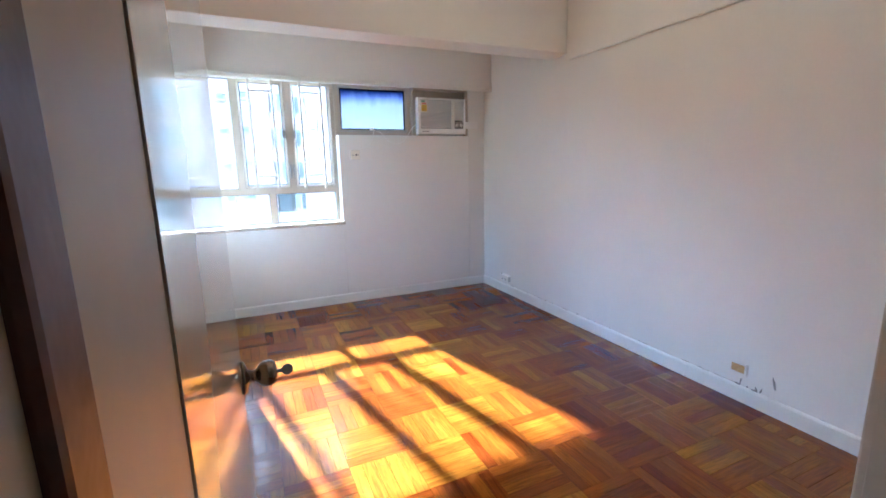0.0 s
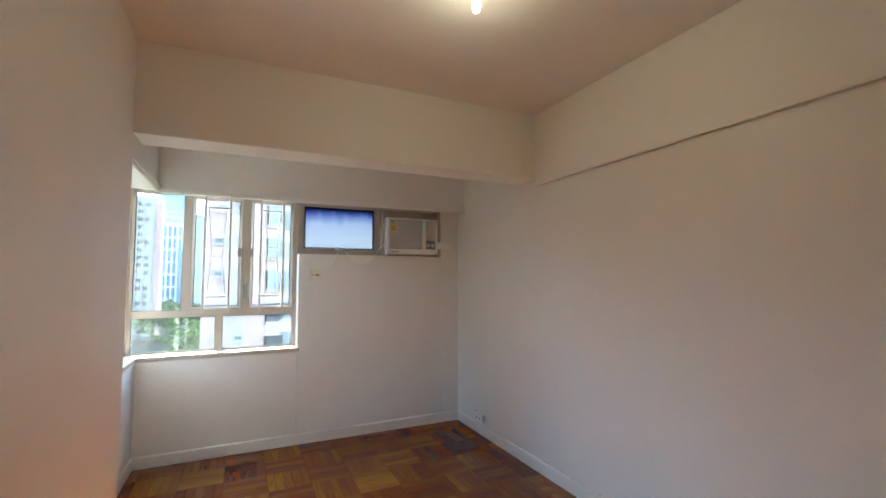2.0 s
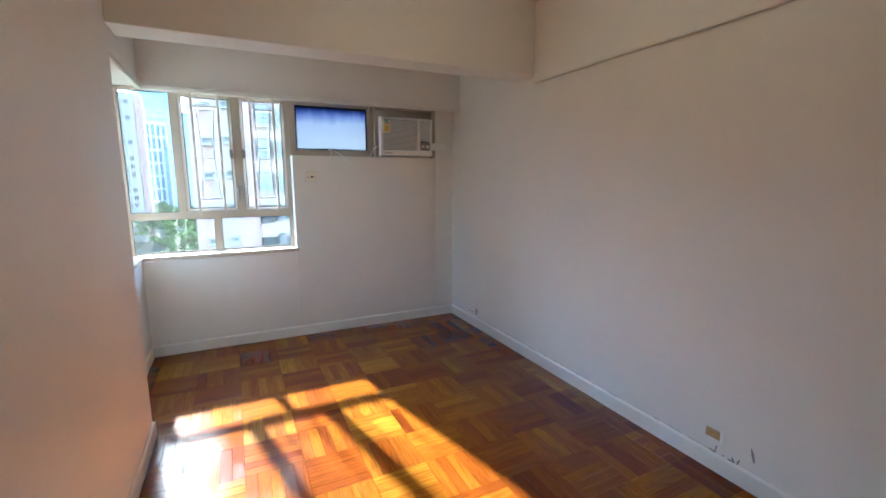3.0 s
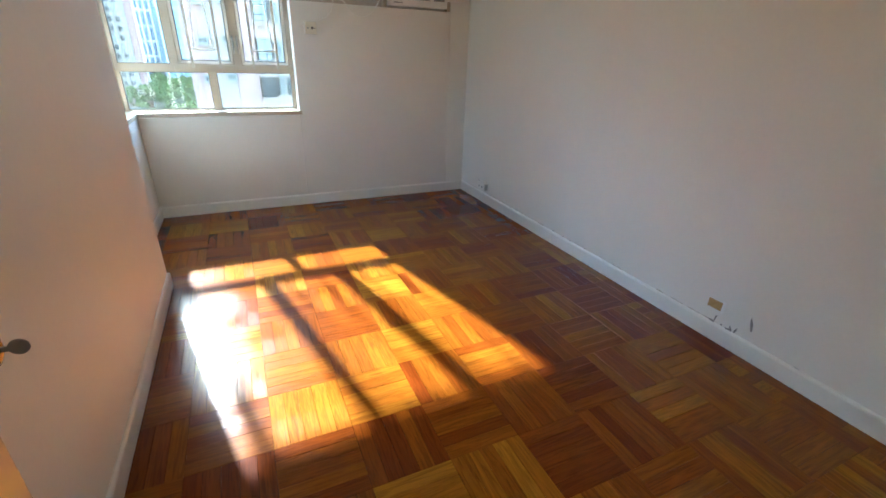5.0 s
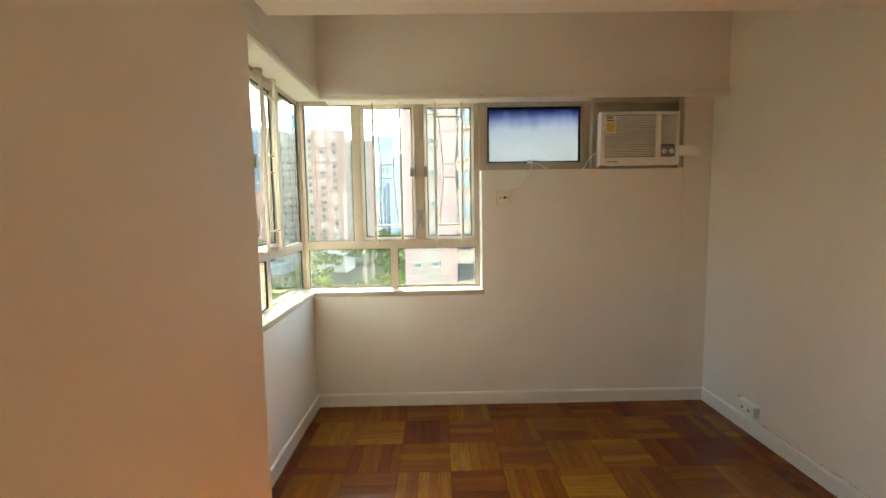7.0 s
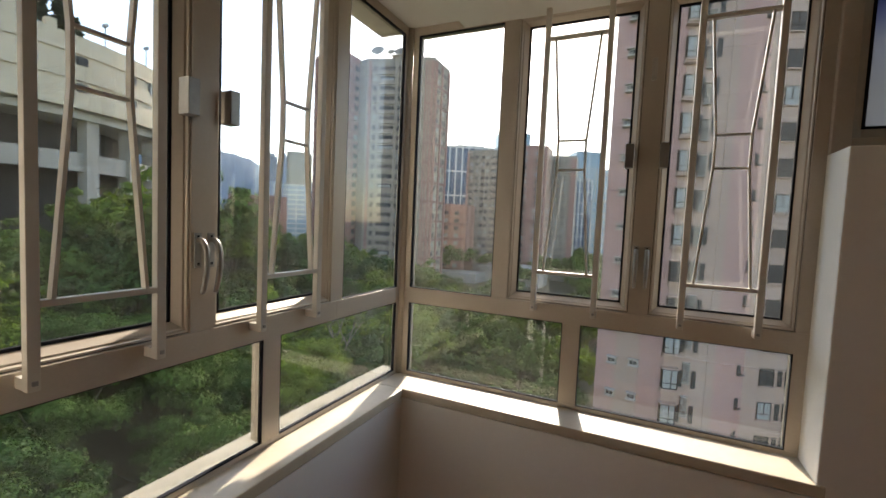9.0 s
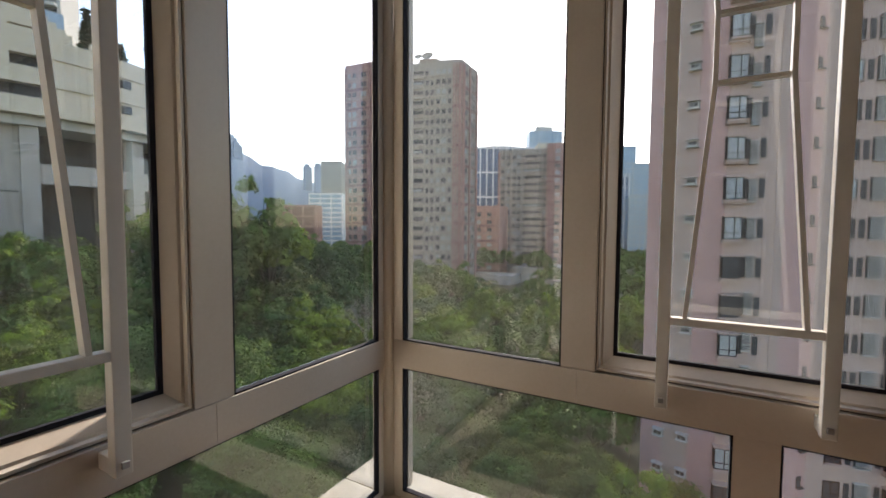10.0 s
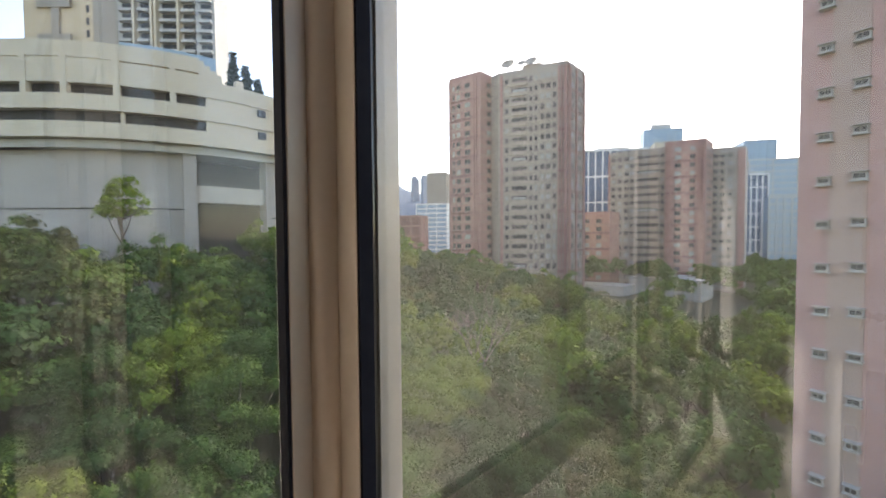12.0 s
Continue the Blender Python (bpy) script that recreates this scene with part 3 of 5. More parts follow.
        p = part("pane", quad(u0 + 0.028, u1 - 0.028, z0 + 0.028, z1 - 0.028, 0.032), GLASS, sash, "dusty glass pane tinted grey to dim the view out")
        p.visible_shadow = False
        # safety grille
        gr = part("grille", bx((b0 - 0.009, b0 + 0.009, -0.046, -0.028, 1.238, 2.325), (b1 - 0.009, b1 + 0.009, -0.046, -0.028, 1.238, 2.325)), BAR, win, "cream painted safety grille")
        part("crossbar", bx((b0 + 0.009, b1 - 0.009, -0.045, -0.029, 1.374, 1.386), (b0 + 0.009, b1 - 0.009, -0.045, -0.029, 2.185, 2.197)), BAR, gr)
        bm = bmesh.new()
        m_ = (b0 + b1) / 2
        for sgn in (-1, 1):
            line = [(0.074, 1.386), (0.046, 1.74), (0.046, 1.84), (0.074, 2.185)]
            for (h0, q0), (h1, q1) in zip(line, line[1:]):
                vs = []
                for hh, qq in ((h0, q0), (h1, q1)):
                    for du in (-0.0032, 0.0032):
                        for vv in (-0.045, -0.030):
                            r_ = place(m_ + sgn * hh + du, m_ + sgn * hh + du, vv, vv, qq, qq)
                            vs.append(bm.verts.new((r_[0], r_[2], r_[4])))
                for f in ((0, 1, 3, 2), (4, 6, 7, 5), (0, 2, 6, 4), (1, 5, 7, 3), (0, 4, 5, 1), (2, 3, 7, 6)):
                    bm.faces.new([vs[i] for i in f])
        for zz in (1.74, 1.84):
            box(bm, *place(m_ - 0.0425, m_ + 0.0425, -0.0435, -0.0315, zz - 0.003, zz + 0.003))
        bmesh.ops.recalc_face_normals(bm, faces=bm.faces)
        part("grille_scroll", bm, BAR, gr)
        # feet and bolts of the grille
        part("bolt", bx(*[(q - 0.004, q + 0.004, -0.050, -0.046, zz - 0.004, zz + 0.004) for q in (b0, b1) for zz in (1.252, 2.312)], bevel=0.001), HANDLE, gr)
        part("bracket", bx(*[(q - 0.008, q + 0.008, -0.028, -0.001, zz - 0.010, zz + 0.010) for q in (b0, b1) for zz in (1.248, 2.316)]), BAR, gr)
    # handles and keepers on the middle mullion
    for side in (-1, 1):
        c = 0.908 + side * 0.0165
        hd = part("handle", bx((c - 0.0085, c + 0.0085, -0.004, 0.0, 1.412, 1.492)), HANDLE, win, "worn grey metal casement handle")
        bm = bmesh.new()
        pts = spline([(c, -0.004, 1.476), (c, -0.018, 1.474), (c, -0.030, 1.458), (c, -0.034, 1.425), (c, -0.029, 1.385), (c, -0.020, 1.355)], 5)
        wpts = []
        for p_ in pts:
            r_ = place(p_[0], p_[0], p_[1], p_[1], p_[2], p_[2])
            wpts.append((r_[0], r_[2], r_[4]))
        tube(bm, wpts, [0.0068] * (len(pts) - 6) + [0.0064, 0.0062, 0.006, 0.006, 0.0058, 0.005], 10)
        smooth(part("lever", bm, HANDLE, hd))
        part("screw", bx((c - 0.003, c + 0.003, -0.006, -0.004, 1.418, 1.424), (c - 0.003, c + 0.003, -0.006, -0.004, 1.481, 1.487), bevel=0.001), GASKET, hd)
        k0 = 0.838 if side < 0 else 0.9405
        part("keeper", bx((k0, k0 + 0.026, -0.028, 0.006, 1.748, 1.826)), HANDLE, win, "dull metal keeper block")
    part("latch", bx((0.900, 0.916, -0.012, 0, 2.03, 2.10), (0.905, 0.911, -0.018, -0.012, 2.045, 2.085)), ALU_DULL, win)
    return win


window_unit("window_1", "aluminium corner window with closed casements and grilles", lambda u0, u1, v0, v1, z0, z1: (-0.102 + u0, -0.102 + u1, FY + v0, FY + v1, z0, z1), 1.367)
window_unit("window_2", "aluminium corner window with closed casements and grilles", lambda u0, u1, v0, v1, z0, z1: (FX - v1, FX - v0, FY + 0.002 - u1, FY + 0.002 - u0, z0, z1), 1.367, 0.001, False)
post = empty("window_post", "aluminium corner post between two windows", "window post", kind="structure")
part("post", boxes((FX - 0.015, -0.1025, FY + 0.0025, FY + 0.06, ZS - 0.02, ZL + 0.03), bevel=0.002), ALU, post)
bm = bmesh.new()
tube(bm, [(FX + 0.002, FY + 0.001, ZS + 0.001), (FX + 0.002, FY + 0.001, ZL + 0.028)], 0.016, 16)
smooth(part("cover_strip", bm, ALU, post, "rounded aluminium cover strip"))

# high light, bluer towards the top, beside the cooler
win3 = empty("window_3", "small frosted high window, bluer towards the top", "window", kind="structure")
part("window_frame", boxes((1.2653, 1.308, FY - 0.02, FY + 0.06, 1.782, ZL + 0.03), (2.062, 2.102, FY - 0.02, FY + 0.06, 1.782, ZL + 0.03), (1.308, 2.062, FY - 0.02, FY + 0.06, 1.782, 1.822), (1.308, 2.062, FY - 0.02, FY + 0.06, 2.285, ZL + 0.03), bevel=0.002), ALU, win3)
part("sash", boxes((1.309, 1.328, FY - 0.012, FY + 0.04, 1.823, 2.284), (2.042, 2.061, FY - 0.012, FY + 0.04, 1.823, 2.284), (1.328, 2.042, FY - 0.012, FY + 0.04, 1.823, 1.846), (1.328, 2.042, FY - 0.012, FY + 0.04, 2.264, 2.284), bevel=0.002), ALU_DULL, win3)
part("gasket", boxes((1.328, 1.340, FY, FY + 0.03, 1.846, 2.264), (2.030, 2.042, FY, FY + 0.03, 1.846, 2.264), (1.340, 2.030, FY, FY + 0.03, 1.846, 1.856), (1.340, 2.030, FY, FY + 0.03, 2.252, 2.264)), GASKET, win3)
p = part("pane", boxes((1.334, 2.036, FY + 0.012, FY + 0.017, 1.852, 2.258)), FROSTED, win3, "frosted pane, dark blue at the top and fading downwards")

# ---- window cooler in its hole ----
AX0, AX1, AZ0, AZ1, AY = 2.128, 2.703, 1.797, 2.180, 4.58
structure("cooler_surround", "stained board closing the hole round the cooler", PANEL, (2.1022, AX0 + 0.012, YF + 0.06, FY + 0.058, 1.782, ZL + 0.012), (AX1 - 0.012, 2.759, YF + 0.06, YF + 0.10, 1.782, ZL + 0.012), (AX0 + 0.012, AX1 - 0.012, YF + 0.06, YF + 0.10, AZ1 - 0.01, ZL + 0.012), (2.72, 2.759, YF + 0.01, YF + 0.06, 1.782, ZL), (2.104, 2.72, YF + 0.02, YF + 0.06, 2.262, ZL + 0.012), bevel=0.002)
ac = empty("air_conditioner", "white window air conditioner with ribbed front, cover open", "air conditioner", at=(AX0, AY, AZ0))
W_, H_ = AX1 - AX0, AZ1 - AZ0
part("casing", boxes((0.008, W_ - 0.008, 0.045, 0.62, -0.016, H_ - 0.010), bevel=0.006), PLASTIC_G, ac)
fx = boxes((0, 0.030, 0, 0.06, 0, H_), (W_ - 0.022, W_, 0, 0.06, 0, H_), (0.030, W_ - 0.022, 0, 0.06, 0, 0.058), (0.030, W_ - 0.022, 0, 0.06, H_ - 0.022, H_), (0.405, 0.440, 0, 0.06, 0.058, H_ - 0.022), bevel=0.004)
part("front_panel", fx, PLASTIC, ac)
# Backing coloured dark to give the slat gaps their shade.
part("backing", boxes((0.028, 0.41, 0.020, 0.044, 0.05, H_ - 0.02)), SLAT_SHADE, ac)
# Near-black sheet stands for the shaded hollow behind the louvres.
part("louvre_shade", boxes((0.438, W_ - 0.020, 0.036, 0.044, 0.05, H_ - 0.02)), DARK, ac)
z_ = 0.066
while z_ < H_ - 0.03:
    part("slat", boxes((0.030, 0.405, 0.004, 0.028, z_, z_ + 0.0062)), PLASTIC, ac)
    z_ += 0.0122
for i in range(7):
    x_ = 0.448 + i * 0.0165
    part("louvre", boxes((x_, x_ + 0.005, 0.006, 0.034, 0.150, H_ - 0.026), bevel=0.001), PLASTIC, ac)
for i in range(6):
    zz = 0.175 + i * 0.034
    part("louvre", boxes((0.440, W_ - 0.022, 0.012, 0.030, zz, zz + 0.004)), PLASTIC, ac)
cp = part("control_panel", boxes((0.440, W_ - 0.022, 0.012, 0.036, 0.060, 0.140), bevel=0.003), HANDLE, ac, "grey control panel with two knobs")
for x_ in (0.470, 0.524):
    bm = bmesh.new()
    lathe(bm, [(0.017, 0), (0.016, 0.010), (0.012, 0.014)], pose(x_, 0.012, 0.098, 90, 0, 0), 20)
    part("knob", bm, PLASTIC, cp, "white control knob")
    bm = boxes((x_ - 0.002, x_ + 0.002, -0.006, -0.002, 0.086, 0.112))
    part("pointer", bm, PLASTIC_G, cp)
bm = boxes((0, 0.155, -0.004, 0.004, 0, 0.074), bevel=0.002)
fl = part("cover", bm, PLASTIC, ac, "white control cover hinged open")
fl.location = (W_ - 0.006, -0.004, 0.062)
fl.rotation_euler = (0, 0, radians(-4))
part("rating_label", boxes((0.036, 0.112, 0.0015, 0.004, 0.225, 0.352)), PLASTIC, ac, "energy label in yellow, red and green")
part("label_field", boxes((0.042, 0.106, 0.0, 0.0015, 0.236, 0.306)), YELLOW, ac)
part("label_field", boxes((0.045, 0.100, 0.0, 0.0015, 0.314, 0.326)), REDINK, ac)
part("label_field", boxes((0.042, 0.085, 0.0, 0.0015, 0.334, 0.348)), GREENINK, ac)
for i in range(4):
    part("label_line", boxes((0.048, 0.094 - 0.008 * (i % 2), -0.001, 0.0, 0.244 + i * 0.014, 0.248 + i * 0.014)), REDINK if i == 1 else PANEL, ac)
part("badge", boxes((0.045, 0.125, -0.002, 0.0, 0.022, 0.030), bevel=0.001), HANDLE, ac)
part("shelf", boxes((-0.015, W_ + 0.03, 0.03, 0.14, -0.0165, -0.0163)), PANEL, ac)

# ---- wall fittings ----
sock = empty("socket_outlet", "ivory plastic wall socket plate with dark holes", "socket", at=(1.424, YF, 1.577))
# Grey rim imitates the soft shadow outline round the plate.
part("shadow_rim", boxes((-0.049, 0.049, -0.010, -0.0005, -0.050, 0.050), bevel=0.001), PLASTIC_G, sock)
part("plate", boxes((-0.047, 0.047, -0.018, -0.010, -0.048, 0.048), bevel=0.003), IVORY, sock)
part("screw", boxes((-0.034, -0.014, -0.0195, -0.018, -0.006, 0.002), bevel=0.001), HANDLE, sock)
part("hole", boxes((0.002, 0.020, -0.0195, -0.0175, -0.009, 0.009), bevel=0.002), DARK, sock)
part("hole", boxes((0.028, 0.036, -0.0195, -0.0175, -0.004, 0.004), bevel=0.001), DARK, sock)
bm = bmesh.new()
tube(bm, spline([(1.452, YF - 0.006, 1.622), (1.50, YF - 0.01, 1.645), (1.56, YF - 0.012, 1.665), (1.605, YF - 0.014, 1.72), (1.628, YF - 0.016, 1.79), (1.636, YF - 0.006, 1.845), (1.64, FY - 0.03, 1.858), (1.655, FY - 0.03, 1.850), (1.72, YF - 0.005, 1.80), (1.78, YF - 0.016, 1.725), (1.86, YF - 0.016, 1.690), (1.94, YF - 0.016, 1.705), (2.01, YF - 0.014, 1.775), (2.06, YF - 0.03, 1.86), (2.095, YF - 0.05, 1.885)], 6), 0.0034, 8)
smooth(thing("power_cable", bm, PLASTIC, "thin white power cable hanging in a loop", "cable"))
bm = boxes((1.628, 1.662, FY - 0.045, FY - 0.021, 1.835, 1.86), bevel=0.004)
thing("cable_clip", bm, PLASTIC, "white plastic clip holding the cable at the frame", "clip")

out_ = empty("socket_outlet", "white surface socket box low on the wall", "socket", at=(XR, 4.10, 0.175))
part("back_box", boxes((-0.040, -0.001, -0.072, 0.072, -0.038, 0.038), bevel=0.004), PLASTIC, out_)
part("face_plate", boxes((-0.046, -0.040, -0.074, 0.074, -0.040, 0.040), bevel=0.003), PLASTIC, out_)
# Grey sheet puts the shade on the box's end into colour.
part("side_shade", boxes((-0.040, -0.006, -0.0745, -0.0725, -0.030, 0.030)), PLASTIC_G, out_)
for yy in (0.03, -0.03):
    part("hole", boxes((-0.0475, -0.0455, yy - 0.010, yy + 0.010, -0.012, 0.006), bevel=0.001), HANDLE, out_)
old = empty("socket_box", "old socket hole showing bare brown plaster", "socket hole", at=(XR, 1.535, 0.205))
part("bare_plaster", boxes((-0.004, -0.001, -0.036, 0.040, -0.026, 0.022)), BAREPLASTER, old)
part("lip", boxes((-0.012, -0.001, -0.052, -0.040, -0.034, 0.034), bevel=0.002), PLASTIC, old)


def scuff(y, z, ly, lz, tilt, material=None):
    """A flake of missing paint on the long wall."""
    bm = bmesh.new()
    rnd = random.Random(int(y * 1000) + int(z * 777))
    n = 9
    vs = []
    for i in range(n):
        a = 2 * math.pi * i / n
        k = 0.6 + 0.5 * rnd.random()
        vs.append(bm.verts.new((-0.0012, math.cos(a) * ly * 0.5 * k, math.sin(a) * lz * 0.5 * k)))
    f = bm.faces.new(vs)
    r = bmesh.ops.extrude_face_region(bm, geom=[f])
    for v in r["geom"]:
        if isinstance(v, bmesh.types.BMVert):
            v.co.x += 0.0011
    bmesh.ops.recalc_face_normals(bm, faces=bm.faces)
    ob = part("paint_chip", bm, material or HANDLE, WALL_RIGHT, "chip of missing paint")
    ob.location, ob.rotation_euler = (XR, y, z), (radians(tilt), 0, 0)


scuff(1.336, 0.19, 0.016, 0.085, -14)
for y, z, ly, lz, tl in ((1.515, 0.125, 0.012, 0.055, 10), (1.53, 0.105, 0.04, 0.012, 8), (1.40, 0.115, 0.014, 0.05, 18), (1.425, 0.11, 0.014, 0.05, -16), (1.44, 0.104, 0.035, 0.012, 0), (1.475, 0.108, 0.012, 0.012, 0), (4.22, 0.205, 0.03, 0.012, 5), (4.205, 0.185, 0.02, 0.008, 0), (4.21, 0.15, 0.012, 0.022, 30)):
    scuff(y, z, ly, lz, tl)
rnd = random.Random(5)
for i in range(34):
    y = 1.52 + rnd.random() ** 1.2 * 2.5
    scuff(y, 0.1035 + rnd.random() * 0.003, 0.012 + rnd.random() * 0.05, 0.0025 + rnd.random() * 0.003, rnd.uniform(-2, 2), PANEL if i % 3 else HANDLE)
scuff(1.27, 0.098, 0.10, 0.004, 0, PLASTIC_G)
scuff(1.10, 0.101, 0.03, 0.006, 0, PLASTIC_G)

# ---- lamp ----
lamp = empty("ceiling_lamp", "bare lit bulb in a plain lampholder", "lamp", at=(1.69, 1.92, ZC))
bm = bmesh.new()
lathe(bm, [(0.038, 0.0), (0.038, -0.012), (0.022, -0.020), (0.019, -0.055), (0.021, -0.060), (0.021, -0.085), (0.017, -0.088)], pose(0, 0, 0), 24)
bmesh.ops.recalc_face_normals(bm, faces=bm.faces)
smooth(part("lampholder", bm, HANDLE, lamp, "dark lampholder"))
bm = bmesh.new()
lathe(bm, [(0.014, -0.089), (0.0165, -0.094), (0.0165, -0.150), (0.013, -0.162), (0.005, -0.168)], pose(0, 0, 0), 20)
bmesh.ops.recalc_face_normals(bm, faces=bm.faces)
smooth(part("bulb", bm, BULB, lamp, "glowing stick bulb"))
# ---- outside: ground and woods ----
POD = Vector((-89.1, 28.6))          # centre of the round car park
POD_R = 28.2


def ground_height(x, y):
    z = -21.0 + 0.5 * math.sin(x * 0.11) + 0.6 * math.sin(y * 0.09 + 1.3)
    left = min(max((-x - 12.0) / 50.0, 0.0), 1.0)
    rise = min(max((y - 16.0) / 14.0, 0.0), 1.0)
    z += left * max(14.0 + 3.5 * rise - 0.22 * max(y - 27.0, 0.0), 2.0)
    return z


def sheet(name, xs, ys, height, material, label):
    me = bpy.data.meshes.new(name)
    vs = [(x, y, height(x, y)) for y in ys for x in xs]
    n = len(xs)
    fs = [(j * n + i, j * n + i + 1, (j + 1) * n + i + 1, (j + 1) * n + i) for j in range(len(ys) - 1) for i in range(n - 1)]
    me.from_pydata(vs, [], fs)
    me.materials.append(material)
    return tagged(smooth(new(name, me)), label, kind="structure")


def steps(lo, hi, fine):
    """Coordinates, fine near zero and coarse far off."""
    out, v = [0.0], 0.0
    while v < hi:
        v += fine + v * 0.09
        out.append(min(v, hi))
    v, neg = 0.0, []
    while v > lo:
        v -= fine - v * 0.09
        neg.append(max(v, lo))
    return neg[::-1] + out


sheet("ground", steps(-2600, 2600, 3.0), steps(-700, 2600, 3.0), ground_height, EARTH, "wooded ground sloping up to a car park")


def leaf_quads(rng, centres, radii, count, size, flat=0.8):
    """Leaf sprays over the skins of some lobes: corner points, four a leaf."""
    k = rng.integers(0, len(centres), count)
    d = rng.normal(size=(count, 3))
    d /= np.linalg.norm(d, axis=1)[:, None]
    d[:, 2] = np.where(d[:, 2] < -0.35, -d[:, 2] * 0.6, d[:, 2])
    rad = radii[k] * (0.50 + 0.62 * rng.random(count))
    c = centres[k] + d * rad[:, None] * np.array([1.0, 1.0, flat])
    nrm = d + rng.normal(scale=0.30, size=(count, 3)) + np.array([0, 0, 0.35])
    nrm /= np.linalg.norm(nrm, axis=1)[:, None]
    a = np.cross(nrm, rng.normal(size=(count, 3)))
    a /= np.linalg.norm(a, axis=1)[:, None]
    b = np.cross(nrm, a)
    s = size * (0.6 + 0.8 * rng.random(count))[:, None]
    droop = nrm * s * 0.25
    return np.stack([c - a * s, c - b * s * 0.68 - droop, c + a * s, c + b * s * 0.68 - droop], axis=1).reshape(-1, 3)


def mesh_of_quads(name, v, material):
    n = len(v) // 4
    me = bpy.data.meshes.new(name)
    me.vertices.add(len(v))
    me.vertices.foreach_set("co", v.astype(np.float32).ravel())
    me.loops.add(len(v))
    me.loops.foreach_set("vertex_index", np.arange(len(v), dtype=np.int32))
    me.polygons.add(n)
    me.polygons.foreach_set("loop_start", np.arange(n, dtype=np.int32) * 4)
    me.update(calc_edges=True)
    me.materials.append(material)
    return me


def crown_lobes(rng, r, h, n):
    """Lobe centres and radii of an uneven crown that begins at 0.45 h."""
    cs, rs = [], []
    for i in range(n):
        a, q = rng.random() * 2 * math.pi, math.sqrt(rng.random())
        z = h * (0.55 + 0.36 * rng.random() * (1.15 - q * 0.7))
        cs.append((math.cos(a) * q * r * 0.75, math.sin(a) * q * r * 0.75, z))
        rs.append(r * (0.17 + 0.17 * rng.random()))
    return np.array(cs), np.array(rs)


def trunk_mesh(rng, cs, h, r0, limbs):
    bm = bmesh.new()
    top = Vector((rng.normal() * 0.3, rng.normal() * 0.3, h * 0.62))
    tube(bm, spline([(0, 0, -1.0), (rng.normal() * 0.12, rng.normal() * 0.12, h * 0.3), top], 4), [r0 * (1 - 0.055 * i) for i in range(9)], 8)
    for i in range(limbs):
        c = Vector(cs[i % len(cs)])
        base = Vector((0, 0, h * (0.30 + 0.25 * rng.random()))) + Vector((top.x, top.y, 0)) * 0.5
        mid = base.lerp(c, 0.5) + Vector((0, 0, -0.25))
        tube(bm, spline([base, mid, c], 3), [r0 * 0.45 * (1 - 0.12 * k) for k in range(7)], 6)
    me = bpy.data.meshes.new("trunk")
    bm.to_mesh(me)
    bm.free()
    me.materials.append(BARK)
    return me


def make_tree(seed, r, h, leaves, size, label, flat=0.8, material=None, group="wood below the window"):
    rng = np.random.default_rng(seed)
    cs, rs = crown_lobes(rng, r, h, 34)
    t = empty("tree", label, "tree", group)
    tr = new("trunk", trunk_mesh(rng, cs, h, 0.16 + 0.02 * r, 9))
    tr.parent = t
    inner = leaf_quads(rng, cs, rs * 0.7, leaves // 4, size * 1.5, flat)
    cr = new("crown", mesh_of_quads("crown", np.concatenate([leaf_quads(rng, cs, rs, leaves, size, flat), inner]), material or LEAF))
    cr.parent = t
    return t


TREE_LABELS = ("broad bright green tree with a dense rounded crown", "tall dark green tree with an uneven crown", "yellowish green tree with flat layered crown", "olive green tree with loose fine foliage")
near_kinds = [make_tree(11 + i, r, h, 11500, sz, TREE_LABELS[i], fl) for i, (r, h, sz, fl) in enumerate(((4.0, 9.5, 0.090, 0.85), (3.3, 11.0, 0.086, 0.95), (4.4, 9.0, 0.090, 0.6), (3.7, 9.8, 0.080, 0.8)))]
mid_kinds = [make_tree(31 + i, r, h, 2000, sz, TREE_LABELS[i], fl) for i, (r, h, sz, fl) in enumerate(((4.2, 9.8, 0.22, 0.85), (3.6, 11.0, 0.21, 0.95), (4.6, 9.2, 0.215, 0.65)))]


def blocked(x, y):
    if (Vector((x, y)) - POD).length < POD_R + 3.5:
        return True
    if -40 < x < -14 and y > 78:
        return True
    if x > -6 and y > 36:
        return True
    if -92 < x < -48 and y > 96:
        return True
    if y < 10 and x > -8:
        return True
    p = Vector((x, y)) - Vector((-69.9, 8.0))
    return p.dot(Vector((0.682, -0.731))) < 3.5 and x < -60 and y < 12


rnd = random.Random(21)
placed = []
near_left, mid_left = list(near_kinds), list(mid_kinds)


def put_tree(kinds, left, x, y, s, sink):
    m = pose(x, y, ground_height(x, y) - sink, 0, 0, rnd.uniform(0, 360)) @ Matrix.Diagonal((s, s, s * rnd.uniform(0.9, 1.12), 1))
    if left:
        ob = left.pop()
        ob.matrix_basis = m
    else:
        ob = copy_thing(rnd.choice(kinds), pose(0, 0, 0))
        ob.matrix_basis = m


for i in range(5000):
    az, d = radians(rnd.uniform(-4, 112)), 13 + 92 * rnd.random() ** 0.62
    x, y = -math.sin(az) * d, 4.5 + math.cos(az) * d
    gap = 3.3 if d < 50 else 3.9
    if blocked(x, y) or any((x - a) ** 2 + (y - b) ** 2 < gap * gap for a, b in placed):
        continue
    # a clearing with a path below the window
    if abs(x + 8.5 + 0.12 * (y - 38)) < 1.2 and 35 < y < 46:
        continue
    placed.append((x, y))
    s = rnd.uniform(0.78, 1.12)
    if d < 36:
        put_tree(near_kinds, near_left, x, y, s * (0.92 if d < 20 else 1.0), 0.0)
    else:
        put_tree(mid_kinds, mid_left, x, y, s, 0.0)

